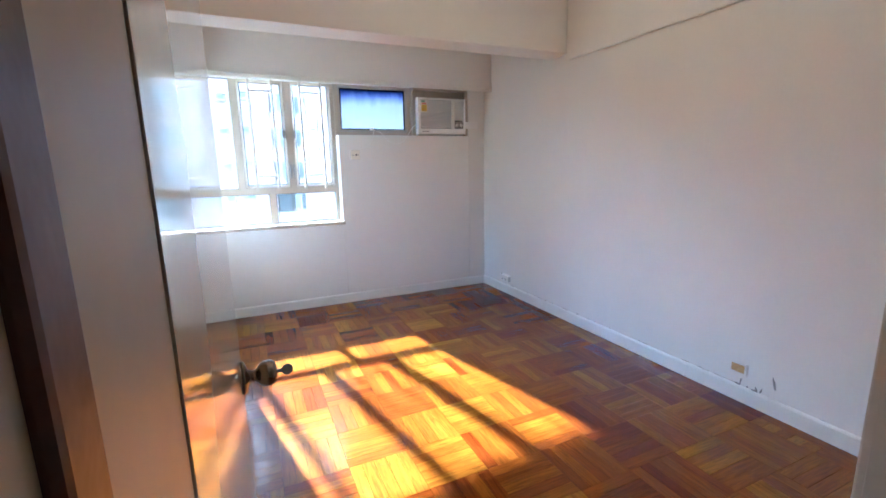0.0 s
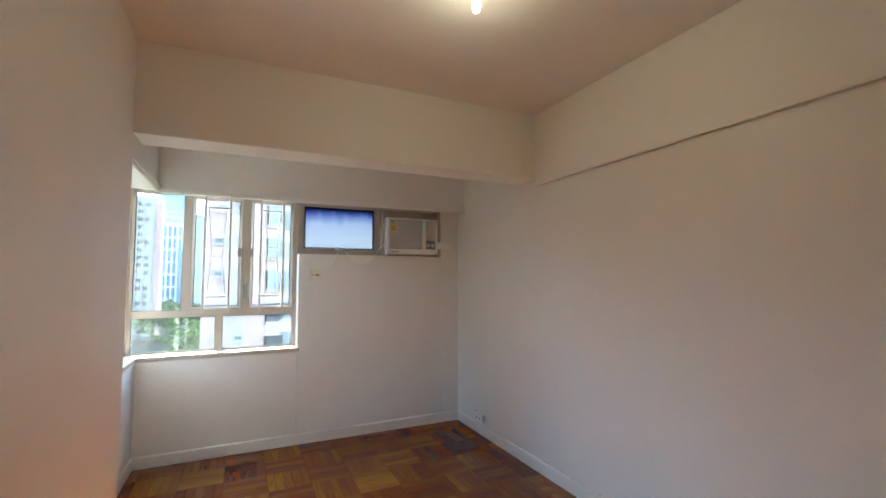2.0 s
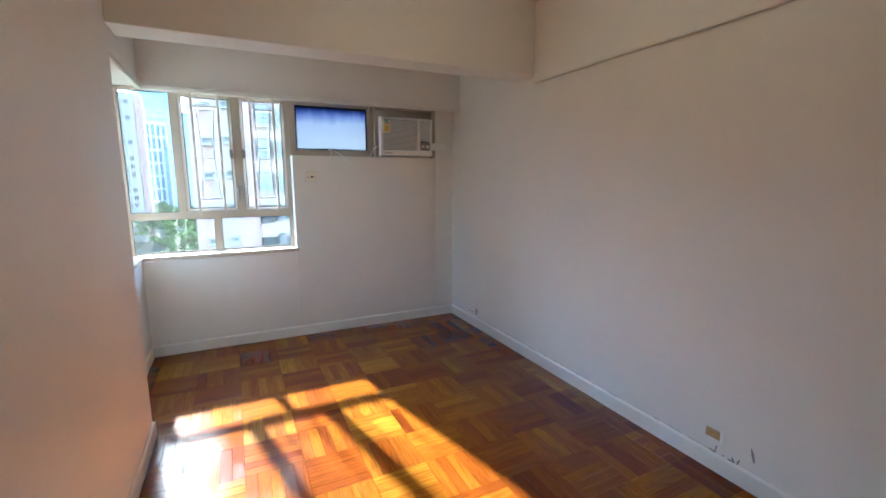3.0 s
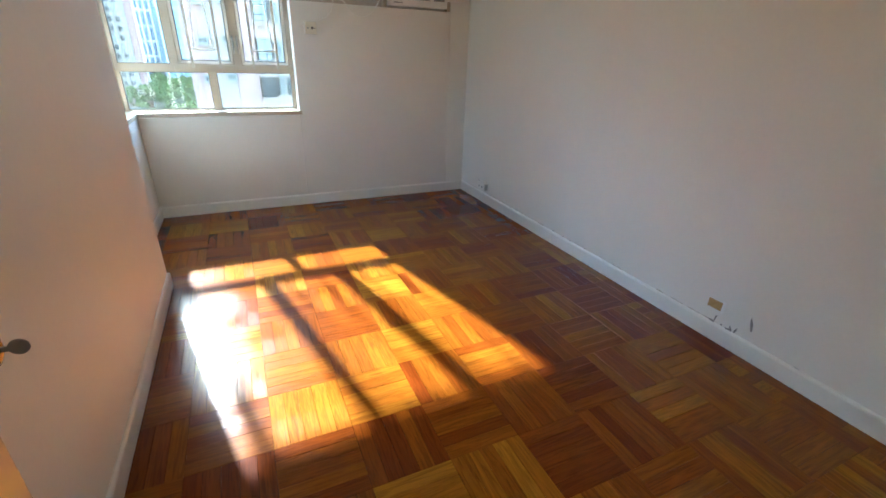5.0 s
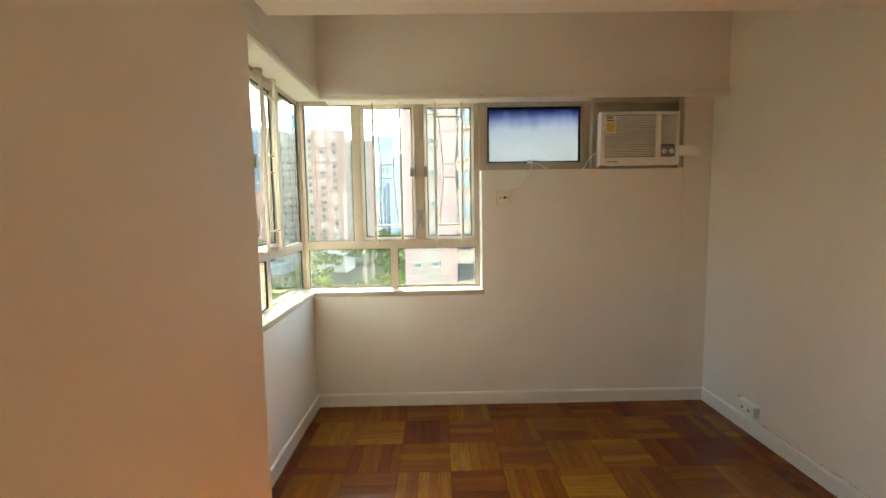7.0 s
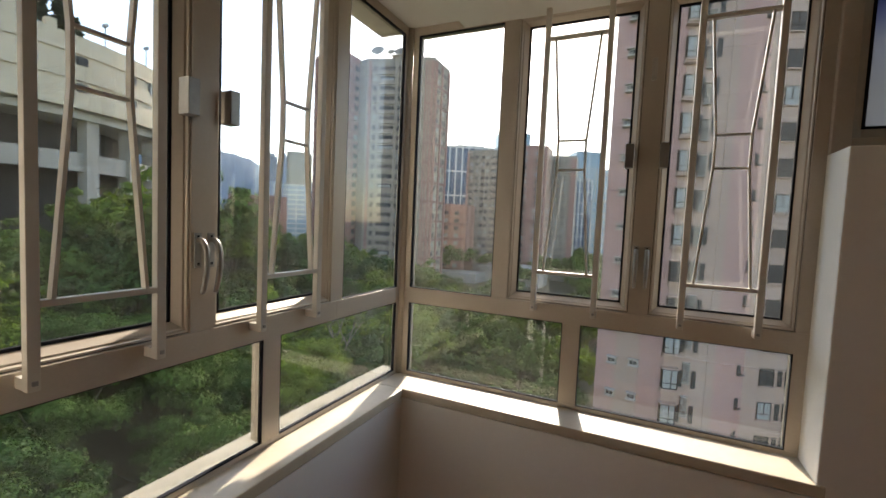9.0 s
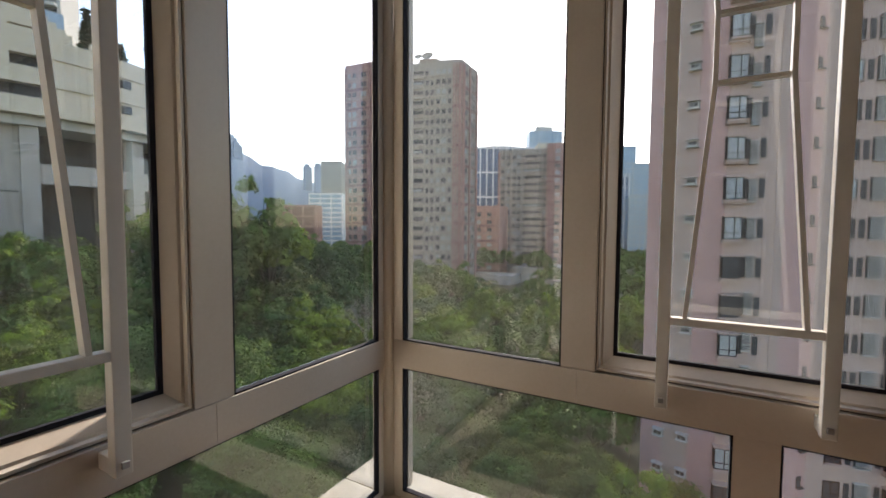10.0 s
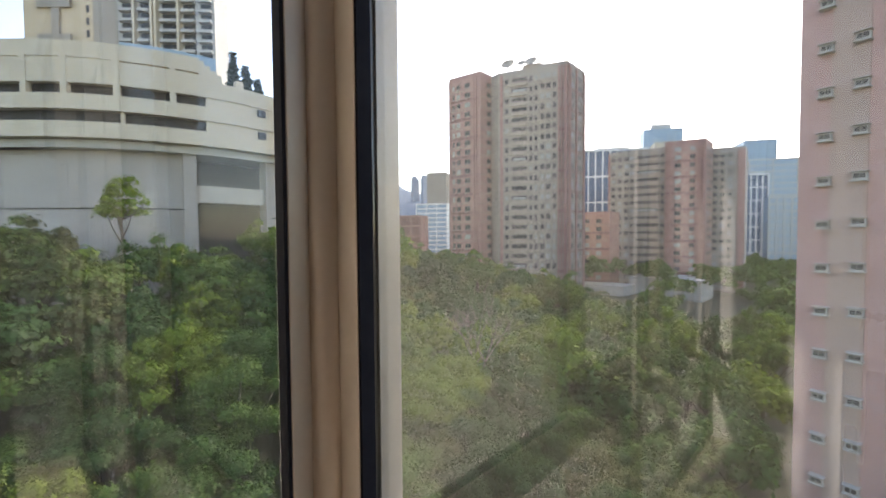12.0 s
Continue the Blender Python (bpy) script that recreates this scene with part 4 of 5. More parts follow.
# taller trees on the bank beside the car park
for az, d, s in ((54.0, 50.0, 1.62), (51.0, 54.0, 1.45), (57.5, 46.0, 1.42), (48.0, 58.0, 1.30), (59.5, 52.0, 1.45)):
    put_tree(mid_kinds, mid_left, -math.sin(radians(az)) * d, 4.5 + math.cos(radians(az)) * d, s, 0.0)

# far woods, one sheet of crowns
rng = np.random.default_rng(77)
far = []
for i in range(420):
    az, d = radians(rng.uniform(-14, 70)), rng.uniform(96, 300)
    x, y = -math.sin(az) * d, 4.5 + math.cos(az) * d
    if -92 < x < -50 and 100 < y < 130 or -68 < x < -24 and 166 < y < 190 or -56 < x < -14 and y < 152 and i % 4:
        continue
    cs, rs = crown_lobes(rng, 5.5, 11.0 + rng.random() * 3, 16)
    q = leaf_quads(rng, cs, rs, 420, 0.62, 0.8) + np.array([x, y, ground_height(x, y) - 0.5])
    far.append(q)
tagged(new("far_woods", mesh_of_quads("far_woods", np.concatenate(far), LEAF)), "distant woods of green trees", "woods", kind="stuff")

# a bare grey tree and a slim tree before the car park
bare = empty("bare_tree", "leafless grey tree among green crowns", "tree")
bm = bmesh.new()
rb = random.Random(3)


def branch(bm, p, d, ln, r, depth):
    q = p + d * ln
    tube(bm, [p, p.lerp(q, 0.5) + Vector((rb.uniform(-1, 1), rb.uniform(-1, 1), 0)) * ln * 0.05, q], [r, r * 0.8, r * 0.62], 5)
    if depth:
        for _ in range(3):
            n = (d + Vector((rb.uniform(-0.75, 0.75), rb.uniform(-0.75, 0.75), rb.uniform(-0.15, 0.5)))).normalized()
            branch(bm, q, n, ln * rb.uniform(0.6, 0.8), r * 0.6, depth - 1)


branch(bm, Vector((0, 0, -1)), Vector((0, 0, 1)), 4.6, 0.16, 5)
part("trunk", bm, TWIG, bare)
bare.location = (-23.5, 34.0, ground_height(-23.5, 34.0) + 1.5)
slim = make_tree(91, 2.9, 12.0, 3000, 0.15, "slim open tree standing before the pale wall", 0.9, group="")
slim.location = (-56.2, 15.0, -3.2)

thing("path", boxes((-10.2, -8.6, 35, 46, -21.6, -20.6)), PATHM, "pale paved path below the trees", "path")


# ---- outside: buildings ----
def local(p, q):
    """A matrix with x along p to q, y inwards (to the left of that line), z up."""
    d = Vector((q[0] - p[0], q[1] - p[1], 0))
    L = d.length
    d.normalize()
    n = Vector((-d.y, d.x, 0))
    m = Matrix(((d.x, n.x, 0, p[0]), (d.y, n.y, 0, p[1]), (0, 0, 1, 0), (0, 0, 0, 1)))
    return m, L


def obox(bm, m, *b):
    vs = box(bm, *b)
    for v in vs:
        v.co = m @ v.co


def prism(bm, pts, z0, z1):
    lo, hi = [bm.verts.new((x, y, z0)) for x, y in pts], [bm.verts.new((x, y, z1)) for x, y in pts]
    n = len(pts)
    for i in range(n):
        bm.faces.new((lo[i], lo[(i + 1) % n], hi[(i + 1) % n], hi[i]))
    bm.faces.new(hi)
    bm.faces.new(lo[::-1])


def far_facade(parent, p, q, ztop, storeys, storey, columns, glass=None, band=None, seed=0, lightness=0.25):
    """Window columns on a far wall from p to q. columns: (start, end, kind) as shares of the width; kinds: w window, b balcony slot, p pilaster."""
    m, L = local(p, q)
    rf = random.Random(seed)
    gl, fr, dk, pl, ct = bmesh.new(), bmesh.new(), bmesh.new(), bmesh.new(), bmesh.new()
    for s in range(storeys):
        z = ztop - 2.0 - s * storey
        for a, b, kind in columns:
            x0, x1 = a * L, b * L
            if kind == "w":
                obox(ct if rf.random() < lightness else gl, m, x0, x1, -0.06, 0.1, z - 1.35, z)
                obox(fr, m, x0 - 0.1, x1 + 0.1, -0.22, 0.0, z - 1.5, z - 1.36)
                obox(fr, m, (x0 + x1) / 2 - 0.04, (x0 + x1) / 2 + 0.04, -0.10, 0.0, z - 1.35, z)
                if rf.random() < 0.35:
                    obox(fr, m, x0 + 0.1, x0 + 0.75, -0.55, 0.0, z - 1.85, z - 1.5)
            elif kind == "b":
                obox(gl, m, x0, x1, -0.03, 0.1, z - 1.1, z)
                obox(fr, m, x0 - 0.08, x1 + 0.08, -0.55, 0.0, z - 2.25, z - 1.15)
                if rf.random() < 0.5:
                    n = 7
                    for k in range(n):
                        obox(fr, m, x0 + (x1 - x0) * (k + 0.3) / n, x0 + (x1 - x0) * (k + 0.5) / n, -0.12, 0.0, z - 1.1, z)
                elif rf.random() < 0.4:
                    obox(ct, m, x0 + 0.3, x1 - 0.3, -0.06, 0.0, z - 1.0, z - 0.3)
            elif kind == "c":
                obox(dk, m, x0, x1, -0.25, 0.1, z - storey + 0.8, z - 0.1)
                obox(gl, m, x0 + 0.2, x1 - 0.2, -0.3, 0.1, z - 1.5, z - 0.4)
        obox(fr, m, 0.0, L, -0.09, 0.05, z - 2.08, z - 1.90)
        if band and s % 2 == 1:
            for a, b in band:
                obox(dk, m, a * L, b * L, -0.16, 0.05, z - 2.3, z - 1.7)
    for a, b, kind in columns:
        if kind == "p":
            obox(pl, m, a * L, b * L, -0.35, 0.05, ztop - storeys * storey, ztop - 0.6)
    for nm, bm, mat in (("windows", gl, glass or WINDARK), ("window_sills", fr, SILLW), ("bands", dk, ROSED), ("pilasters", pl, ROSEW), ("curtained_windows", ct, CURTAIN)):
        if len(bm.verts):
            tagged(part(nm, bm, mat, parent), kind="stuff")
        else:
            bm.free()


# twin-block tower with rose and grey faces
A = empty("apartment_tower", "tall grey and rose tower of flats with rooftop dishes", "tower block", at=(0, 0, 0))
bm = bmesh.new()
prism(bm, [(-87.5, 101.6), (-76.5, 102.7), (-76.9, 112.0), (-88.0, 111.0)], -22, 47.5)
part("wing", bm, ROSEW, A, "rose tiled wing")
bm = bmesh.new()
prism(bm, [(-76.9, 108.0), (-73.4, 106.7), (-62.2, 110.5), (-62.4, 125.0), (-80.0, 125.0)], -22, 47.0)
part("core", bm, GREYW, A, "grey core")
bm = bmesh.new()
prism(bm, [(-62.2, 110.3), (-55.0, 112.8), (-55.5, 124.0), (-62.4, 124.0)], -22, 47.4)
part("corner_block", bm, GREYW, A)
bm = bmesh.new()
prism(bm, [(-68.5, 112), (-63.5, 113.5), (-64, 120), (-69, 119)], 47.0, 49.4)
part("plant_room", bm, GREYW, A)
ST = 2.74
far_facade(A, (-87.5, 101.6), (-76.5, 102.7), 47.0, 24, ST, ((0.10, 0.17, "w"), (0.24, 0.35, "w"), (0.50, 0.66, "w"), (0.76, 0.80, "p"), (0.84, 0.88, "p"), (0.93, 0.99, "p"), (0.0, 0.05, "p")), band=((0.0, 1.0),), seed=1)
far_facade(A, (-76.5, 102.7), (-76.9, 111.5), 47.0, 24, ST, ((0.35, 0.55, "w"), (0.68, 0.85, "w")), seed=2)
far_facade(A, (-73.4, 106.7), (-62.2, 110.5), 46.8, 24, ST, ((0.34, 0.70, "b"), (0.06, 0.12, "p"), (0.18, 0.25, "w"), (0.77, 0.83, "w"), (0.89, 0.95, "w")), seed=3)
far_facade(A, (-62.2, 110.3), (-55.0, 112.8), 47.0, 24, ST, ((0.06, 0.18, "w"), (0.26, 0.40, "w"), (0.50, 0.60, "w"), (0.68, 0.73, "p"), (0.78, 0.83, "p"), (0.88, 0.99, "p")), band=((0.66, 1.0),), seed=4, lightness=0.4)
far_facade(A, (-55.0, 112.8), (-55.5, 124.0), 47.0, 24, ST, ((0.03, 0.07, "p"), (0.11, 0.15, "p"), (0.2, 0.34, "w"), (0.45, 0.52, "p"), (0.55, 0.68, "w"), (0.74, 0.82, "w"), (0.9, 0.98, "p")), band=((0.0, 1.0),), seed=5)
for dx, dy, r in ((-71.6, 109.0, 1.9), (-68.0, 110.5, 1.1), (-65.6, 111.6, 1.7)):
    bm = bmesh.new()
    m = pose(dx, dy, 49.2 + r * 0.4, 50, 20, 0)
    lathe(bm, [(0.1, -0.45 * r), (0.55 * r, -0.34 * r), (0.9 * r, -0.12 * r), (r, 0.0), (0.92 * r, -0.06 * r), (0.5 * r, -0.26 * r), (0.1, -0.36 * r)], m, 20)
    ds = part("satellite_dish", bm, GREYW, A, "rooftop satellite dish")
    bm = bmesh.new()
    tube(bm, [(dx, dy, 46.8), (dx, dy, 49.2)], 0.12, 6)
    part("mast", bm, HANDLE, ds)

# second tower behind
B = empty("apartment_tower", "lower grey and rose tower of flats behind trees", "tower block")
for nm, fp_, zt, mat in (("wing", [(-66.3, 168.0), (-46.6, 171.1), (-46.8, 190), (-66.5, 188)], 31.4, GREYW), ("centre_block", [(-46.4, 167.8), (-34.5, 170.6), (-35.0, 183.2), (-46.8, 182)], 32.6, ROSEW), ("wing", [(-35.4, 183.0), (-25.9, 186.8), (-26.5, 196), (-36, 195)], 31.0, GREYW)):
    bm = bmesh.new()
    prism(bm, fp_, -22, zt)
    part(nm, bm, mat, B)
far_facade(B, (-66.3, 168.0), (-46.6, 171.1), 31.2, 18, ST, ((0.06, 0.12, "w"), (0.18, 0.23, "w"), (0.29, 0.36, "w"), (0.39, 0.45, "w"), (0.50, 0.86, "b"), (0.0, 0.035, "p"), (0.90, 0.95, "w")), seed=7)
far_facade(B, (-46.4, 167.8), (-34.5, 170.6), 32.4, 18, ST, ((0.02, 0.06, "p"), (0.12, 0.16, "p"), (0.24, 0.40, "w"), (0.62, 0.74, "w"), (0.84, 0.88, "p"), (0.93, 0.98, "p")), band=((0.0, 1.0),), seed=8)
far_facade(B, (-34.5, 170.6), (-35.0, 183.2), 32.4, 18, ST, ((0.15, 0.3, "w"), (0.45, 0.62, "w"), (0.75, 0.9, "w")), seed=9)
far_facade(B, (-35.4, 183.0), (-25.9, 186.8), 30.8, 18, ST, ((0.06, 0.18, "w"), (0.28, 0.40, "w"), (0.50, 0.62, "w"), (0.78, 0.99, "p")), seed=10)
thing("low_hall", boxes((-52, -31, 150, 166, -20, -13.9), (-53, -30, 149.3, 167, -13.9, -13.2), (-66, -50, 140, 150, -22, -15.5)), PALEW, "pale flat-roofed hall before the tower", "hall")
bm = bmesh.new()
prism(bm, [(-69, 146), (-58, 149), (-59, 160), (-70, 158)], -22, 8.5)
O = thing("terracotta_block", bm, ORANGEW, "terracotta block of flats between towers", "building")
far_facade(O, (-69, 146), (-58, 149), 8.0, 11, ST, ((0.30, 0.42, "w"), (0.62, 0.76, "w")), band=((0.0, 1.0),), seed=12)


def curtain_tower(name, label, p, q, depth, z1, rows, cols, glass, mull, crown=0.0):
    """An office tower with a grid of mullions."""
    t = empty(name, label, "office tower")
    m, L = local(p, q)
    bm = bmesh.new()
    obox(bm, m, 0, L, 0.4, depth, -22, z1)
    part("glass", bm, glass, t)
    bm = bmesh.new()
    for i in range(cols + 1):
        obox(bm, m, L * i / cols - 0.35, L * i / cols + 0.35, 0.0, 0.5, -22, z1)
    for r in range(rows + 1):
        zz = z1 - r * (z1 + 22) / rows
        obox(bm, m, 0, L, -0.1, 0.5, zz - 0.9, zz)
    for i in range(5):
        obox(bm, m, L - 0.3, L + 0.3, depth * i / 4 - 0.3, depth * i / 4 + 0.3, -22, z1)
    tagged(part("mullions", bm, mull, t), kind="stuff")
    if crown:
        bm = bmesh.new()
        obox(bm, m, L * 0.25, L * 0.75, depth * 0.3, depth * 0.7, z1, z1 + crown)
        part("plant_room", bm, PALEW, t)
    return t


curtain_tower("office_tower", "dark blue office tower with white mullion grid", (-99, 214), (-72, 229), 26, 43, 5, 9, BLUEGLASS, WHITEW, 2.0)
curtain_tower("office_tower", "pale blue glass tower on the skyline", (-124, 383), (-99, 397), 20, 86, 18, 6, PALEBLUE, PALEBLUE, 5.0)
curtain_tower("office_tower", "cream office block on the skyline", (-92, 306), (-72, 316), 20, 60, 20, 4, CREAMW, PALEW)
curtain_tower("office_tower", "blue glass tower on the skyline", (-66, 460), (-45, 471), 24, 80, 6, 4, PALEBLUE, PALEBLUE)
curtain_tower("office_tower", "pale banded office block on the skyline", (-49, 362), (-24, 376), 24, 50, 18, 2, PALEBLUE, PALEW)
curtain_tower("office_tower", "dark blue office tower with white mullion grid", (-41, 261), (-28, 268), 14, 30, 8, 6, BLUEGLASS, WHITEW)
curtain_tower("office_tower", "pale glass block on the skyline", (-27, 262), (-16, 268), 14, 18, 12, 4, PALEBLUE, PALEW)
curtain_tower("white_block", "white low block with banded windows", (-196, 190), (-179, 199.5), 14, 20, 15, 3, PALEBLUE, WHITEW)
curtain_tower("brick_block", "brown block at the edge of the woods", (-162, 133), (-144, 144), 12, 10, 7, 4, ROSED, ROSEW)
curtain_tower("brown_tower", "brown tower on the skyline", (-226, 230), (-214, 237), 12, 46, 16, 5, GREYW, GREYW)
bm = bmesh.new()
tube(bm, [(-119, 388, 86), (-119, 388, 104)], [0.5, 0.15], 6)
thing("mast", bm, HANDLE, "thin antenna mast on the skyline tower", "mast")
for cx_, cy_, w_, h_ in ((-858, 572, 10, 176), (-846, 580, 9, 184), (-836, 586, 8, 168), (-706, 690, 7, 128), (-724, 676, 7, 126)):
    thing("hill_tower", boxes((cx_ - w_ / 2, cx_ + w_ / 2, cy_, cy_ + 20, 60, h_), (cx_ - w_ / 3, cx_ + w_ / 3, cy_ + 3, cy_ + 14, h_, h_ + 6)), HAZY, "tower on the far hillside, haze painted in blue-grey", "tower block")


def ridge(x, y):
    a = math.degrees(math.atan2(-x, y))
    h = 96 + 6.5 * max(a - 44, 0) + 0.32 * max(a - 49, 0) ** 2 - 2.0 * max(43 - a, 0) + 4 * math.sin(a * 1.3) + 2 * math.sin(a * 3.1 + 1)
    h = max(min(h, 300), 30)
    return h


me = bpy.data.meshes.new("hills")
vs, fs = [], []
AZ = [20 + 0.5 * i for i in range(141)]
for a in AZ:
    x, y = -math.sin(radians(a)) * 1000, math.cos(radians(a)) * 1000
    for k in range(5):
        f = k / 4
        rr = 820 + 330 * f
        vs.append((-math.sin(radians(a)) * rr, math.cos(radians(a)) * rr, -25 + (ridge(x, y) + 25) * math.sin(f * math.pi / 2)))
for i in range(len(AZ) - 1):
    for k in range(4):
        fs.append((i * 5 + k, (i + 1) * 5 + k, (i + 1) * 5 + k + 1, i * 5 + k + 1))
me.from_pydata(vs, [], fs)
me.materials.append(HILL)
tagged(smooth(new("backdrop_hills", me)), "wooded hills in the distance, haze painted in blue-grey", kind="structure")

# ---- round car park ----
pod = empty("car_park", "curved cream concrete car park with dark slots", "building")


def arc_band(bm, r0, r1, z0, z1, a0, a1, n=40):
    """A curved slab between two radii."""
    ring = []
    for i in range(n + 1):
        a = radians(a0 + (a1 - a0) * i / n)
        c, s = math.cos(a), math.sin(a)
        ring.append([bm.verts.new((POD.x + c * r, POD.y + s * r, z)) for r, z in ((r0, z0), (r1, z0), (r1, z1), (r0, z1))])
    for p, q in zip(ring, ring[1:]):
        for k in range(4):
            bm.faces.new((p[k], q[k], q[(k + 1) % 4], p[(k + 1) % 4]))
    bm.faces.new(ring[0])
    bm.faces.new(ring[-1][::-1])
    bmesh.ops.recalc_face_normals(bm, faces=bm.faces)


TAN = Vector((-0.731, -0.682))
P1 = Vector((-69.9, 8.0))


def flat_band(bm, out, inn, z0, z1, s0=0.0, s1=46.0):
    m, L = local((P1.x + TAN.x * s1, P1.y + TAN.y * s1), (P1.x + TAN.x * s0, P1.y + TAN.y * s0))
    obox(bm, m, 0, L, -out, inn, z0, z1)


# parapet bands: (bottom, top, offset, last angle)
for z0, z1, off, last in ((13.2, 15.05, 0.0, 92), (16.5, 18.3, 0.15, 92), (19.6, 21.7, 0.3, 92), (21.7, 22.35, 0.3, -3), (22.6, 24.5, 0.42, -8.5)):
    bm = bmesh.new()
    arc_band(bm, POD_R - 1.2, POD_R - off, z0, z1, -47, last, 60)
    flat_band(bm, -off, 1.2, z0, z1)
    part("parapet_band", bm, CREAMW, pod)
# Near-black curved sheet stands for the shaded decks behind the slots.
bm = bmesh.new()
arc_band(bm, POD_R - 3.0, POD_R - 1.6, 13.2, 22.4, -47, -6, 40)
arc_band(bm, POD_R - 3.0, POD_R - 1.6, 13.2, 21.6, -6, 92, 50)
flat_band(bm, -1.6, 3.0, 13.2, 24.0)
part("slot_shade", bm, DARK, pod, "near-black sheet standing for the shade behind the slots")
bm = bmesh.new()
arc_band(bm, POD_R - 1.1, POD_R - 0.55, 22.3, 22.65, -48, -27, 20)
flat_band(bm, -0.6, 1.1, 22.3, 22.65)
part("groove_wall", bm, CREAMW, pod)
bm = bmesh.new()
arc_band(bm, POD_R - 0.9, POD_R - 0.38, 15.0, 16.55, -7, 34, 30)
arc_band(bm, POD_R - 0.9, POD_R - 0.5, 18.25, 19.65, -7, 34, 30)
part("infill_wall", bm, CREAMW, pod)
for a, z in ((8.0, 18.35), (8.0, 15.2), (22.0, 18.35), (22.0, 15.2)):
    bm = bmesh.new()
    arc_band(bm, POD_R - 0.8, POD_R - 0.05, z, z + 0.95, a - 1.1, a + 1.1, 4)
    part("small_window", bm, WINDARK, pod)
bm = bmesh.new()
arc_band(bm, POD_R - 0.8, POD_R - 0.12, 17.9, 19.6, 29, 80, 24)
part("window_strip", bm, WINDARK, pod, "curved strip of dark windows")
for i in range(14):
    bm = bmesh.new()
    arc_band(bm, POD_R - 0.5, POD_R - 0.02, 17.9, 19.6, 29 + i * 3.8, 29.35 + i * 3.8, 2)
    part("window_bar", bm, PALEW, pod)
bm = bmesh.new()
for a in (-46.5, -37.5, -26.5, -14.6):
    arc_band(bm, POD_R - 1.0, POD_R - 0.2, 18.2, 22.7, a - 0.7, a + 0.7, 3)
arc_band(bm, POD_R - 1.0, POD_R - 0.5, 15.0, 16.6, -26.0, -25.2, 3)
for s in (8, 19, 31, 44):
    flat_band(bm, -0.2, 1.0, 18.2, 21.4, s, s + 1.2)
part("slot_pier", bm, CREAMW, pod)
# roof, underside and lower storeys
bm = bmesh.new()
arc_band(bm, 0.5, POD_R - 1.3, 12.2, 13.15, -80, 110, 60)
flat_band(bm, -1.3, 30, 12.2, 13.15)
part("underside_slab", bm, PALEW, pod)
bm = bmesh.new()
arc_band(bm, 0.5, POD_R - 1.3, 20.8, 21.2, -80, 110, 60)
flat_band(bm, -1.3, 30, 23.2, 23.6)
part("roof_deck", bm, PALEW, pod)
bm = bmesh.new()
arc_band(bm, POD_R - 4.0, POD_R - 3.0, -14, 12.2, -47, -12, 20)
flat_band(bm, -3.0, 4.0, -14, 12.2)
part("lower_wall", bm, CONCRETE, pod, "plain pale grey lower wall")
bm = bmesh.new()
arc_band(bm, POD_R - 3.1, POD_R - 2.9, 4.9, 5.05, -47, -12, 20)
flat_band(bm, -2.9, 3.2, 4.9, 5.05)
part("wall_joint", bm, GASKET, pod)
# Near-black curved sheet stands for the shade behind the columns.
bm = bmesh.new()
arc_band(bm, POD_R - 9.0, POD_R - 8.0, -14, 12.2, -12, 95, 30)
part("interior_shade", bm, DARK, pod)
bm = bmesh.new()
arc_band(bm, POD_R - 9.0, POD_R - 2.6, 6.4, 6.7, -12, 95, 30)
part("deck_slab", bm, PALEW, pod)
bm = bmesh.new()
arc_band(bm, POD_R - 3.0, POD_R - 2.3, 5.9, 8.2, -12, 95, 40)
part("deck_parapet", bm, CONCRETE, pod)
for a in (-11, 13, 27, 40, 54, 68, 80):
    bm = bmesh.new()
    arc_band(bm, POD_R - 3.4, POD_R - 1.8, -14, 12.6, a - 1.7, a + 1.7, 3)
    part("column", bm, CONCRETE, pod)
for a in (15, 30, 44, 56, 66):
    bm = bmesh.new()
    c, s = math.cos(radians(a)) * (POD_R - 1.0), math.sin(radians(a)) * (POD_R - 1.0)
    x, y = POD.x + c, POD.y + s
    tube(bm, [(x, y, 21.0), (x, y, 24.4)], 0.09, 6)
    lp = thing("roof_lamp", bm, HANDLE, "small twin floodlight on the car park roof", "lamp", "roof floodlights")
    part("floodlight", boxes((x - 0.45, x - 0.16, y - 0.16, y + 0.16, 24.35, 24.75), (x + 0.16, x + 0.45, y - 0.16, y + 0.16, 24.35, 24.75), (x - 0.3, x + 0.3, y - 0.04, y + 0.04, 24.25, 24.35), bevel=0.03), HANDLE, lp)
bm = bmesh.new()
for a0, a1, h in ((-8.5, -7.3, 1.7), (-7.3, -5.8, 1.2), (-5.8, -4.2, 0.7), (-4.2, -3.0, 0.3)):
    arc_band(bm, POD_R - 1.2, POD_R - 0.42, 22.3, 22.5 + h, a0, a1, 3)
arc_band(bm, POD_R - 1.4, POD_R - 0.5, 21.7, 22.7, 1.0, 3.0, 4)
part("stepped_parapet", bm, CREAMW, pod)
conifer = empty("conifer", "dark pointed conifer on the car park roof", "tree", at=(-78.0, 35.2, 21.0))
rngc = np.random.default_rng(8)
qs = []
for i in range(3):
    n = 900
    zz = rngc.random(n) ** 1.4 * (12.0 - 2 * i)
    rr = (1 - zz / (12.2 - 2 * i)) * 1.9 * (0.7 + 0.4 * rngc.random(n))
    aa = rngc.random(n) * 6.283
    c = np.stack([np.cos(aa) * rr + i * 0.5, np.sin(aa) * rr + i * 1.9, zz], 1)
    d = rngc.normal(size=(n, 3)) * 0.35
    e = rngc.normal(size=(n, 3)) * 0.25
    qs.append(np.stack([c - d, c - e, c + d, c + e], 1).reshape(-1, 3))
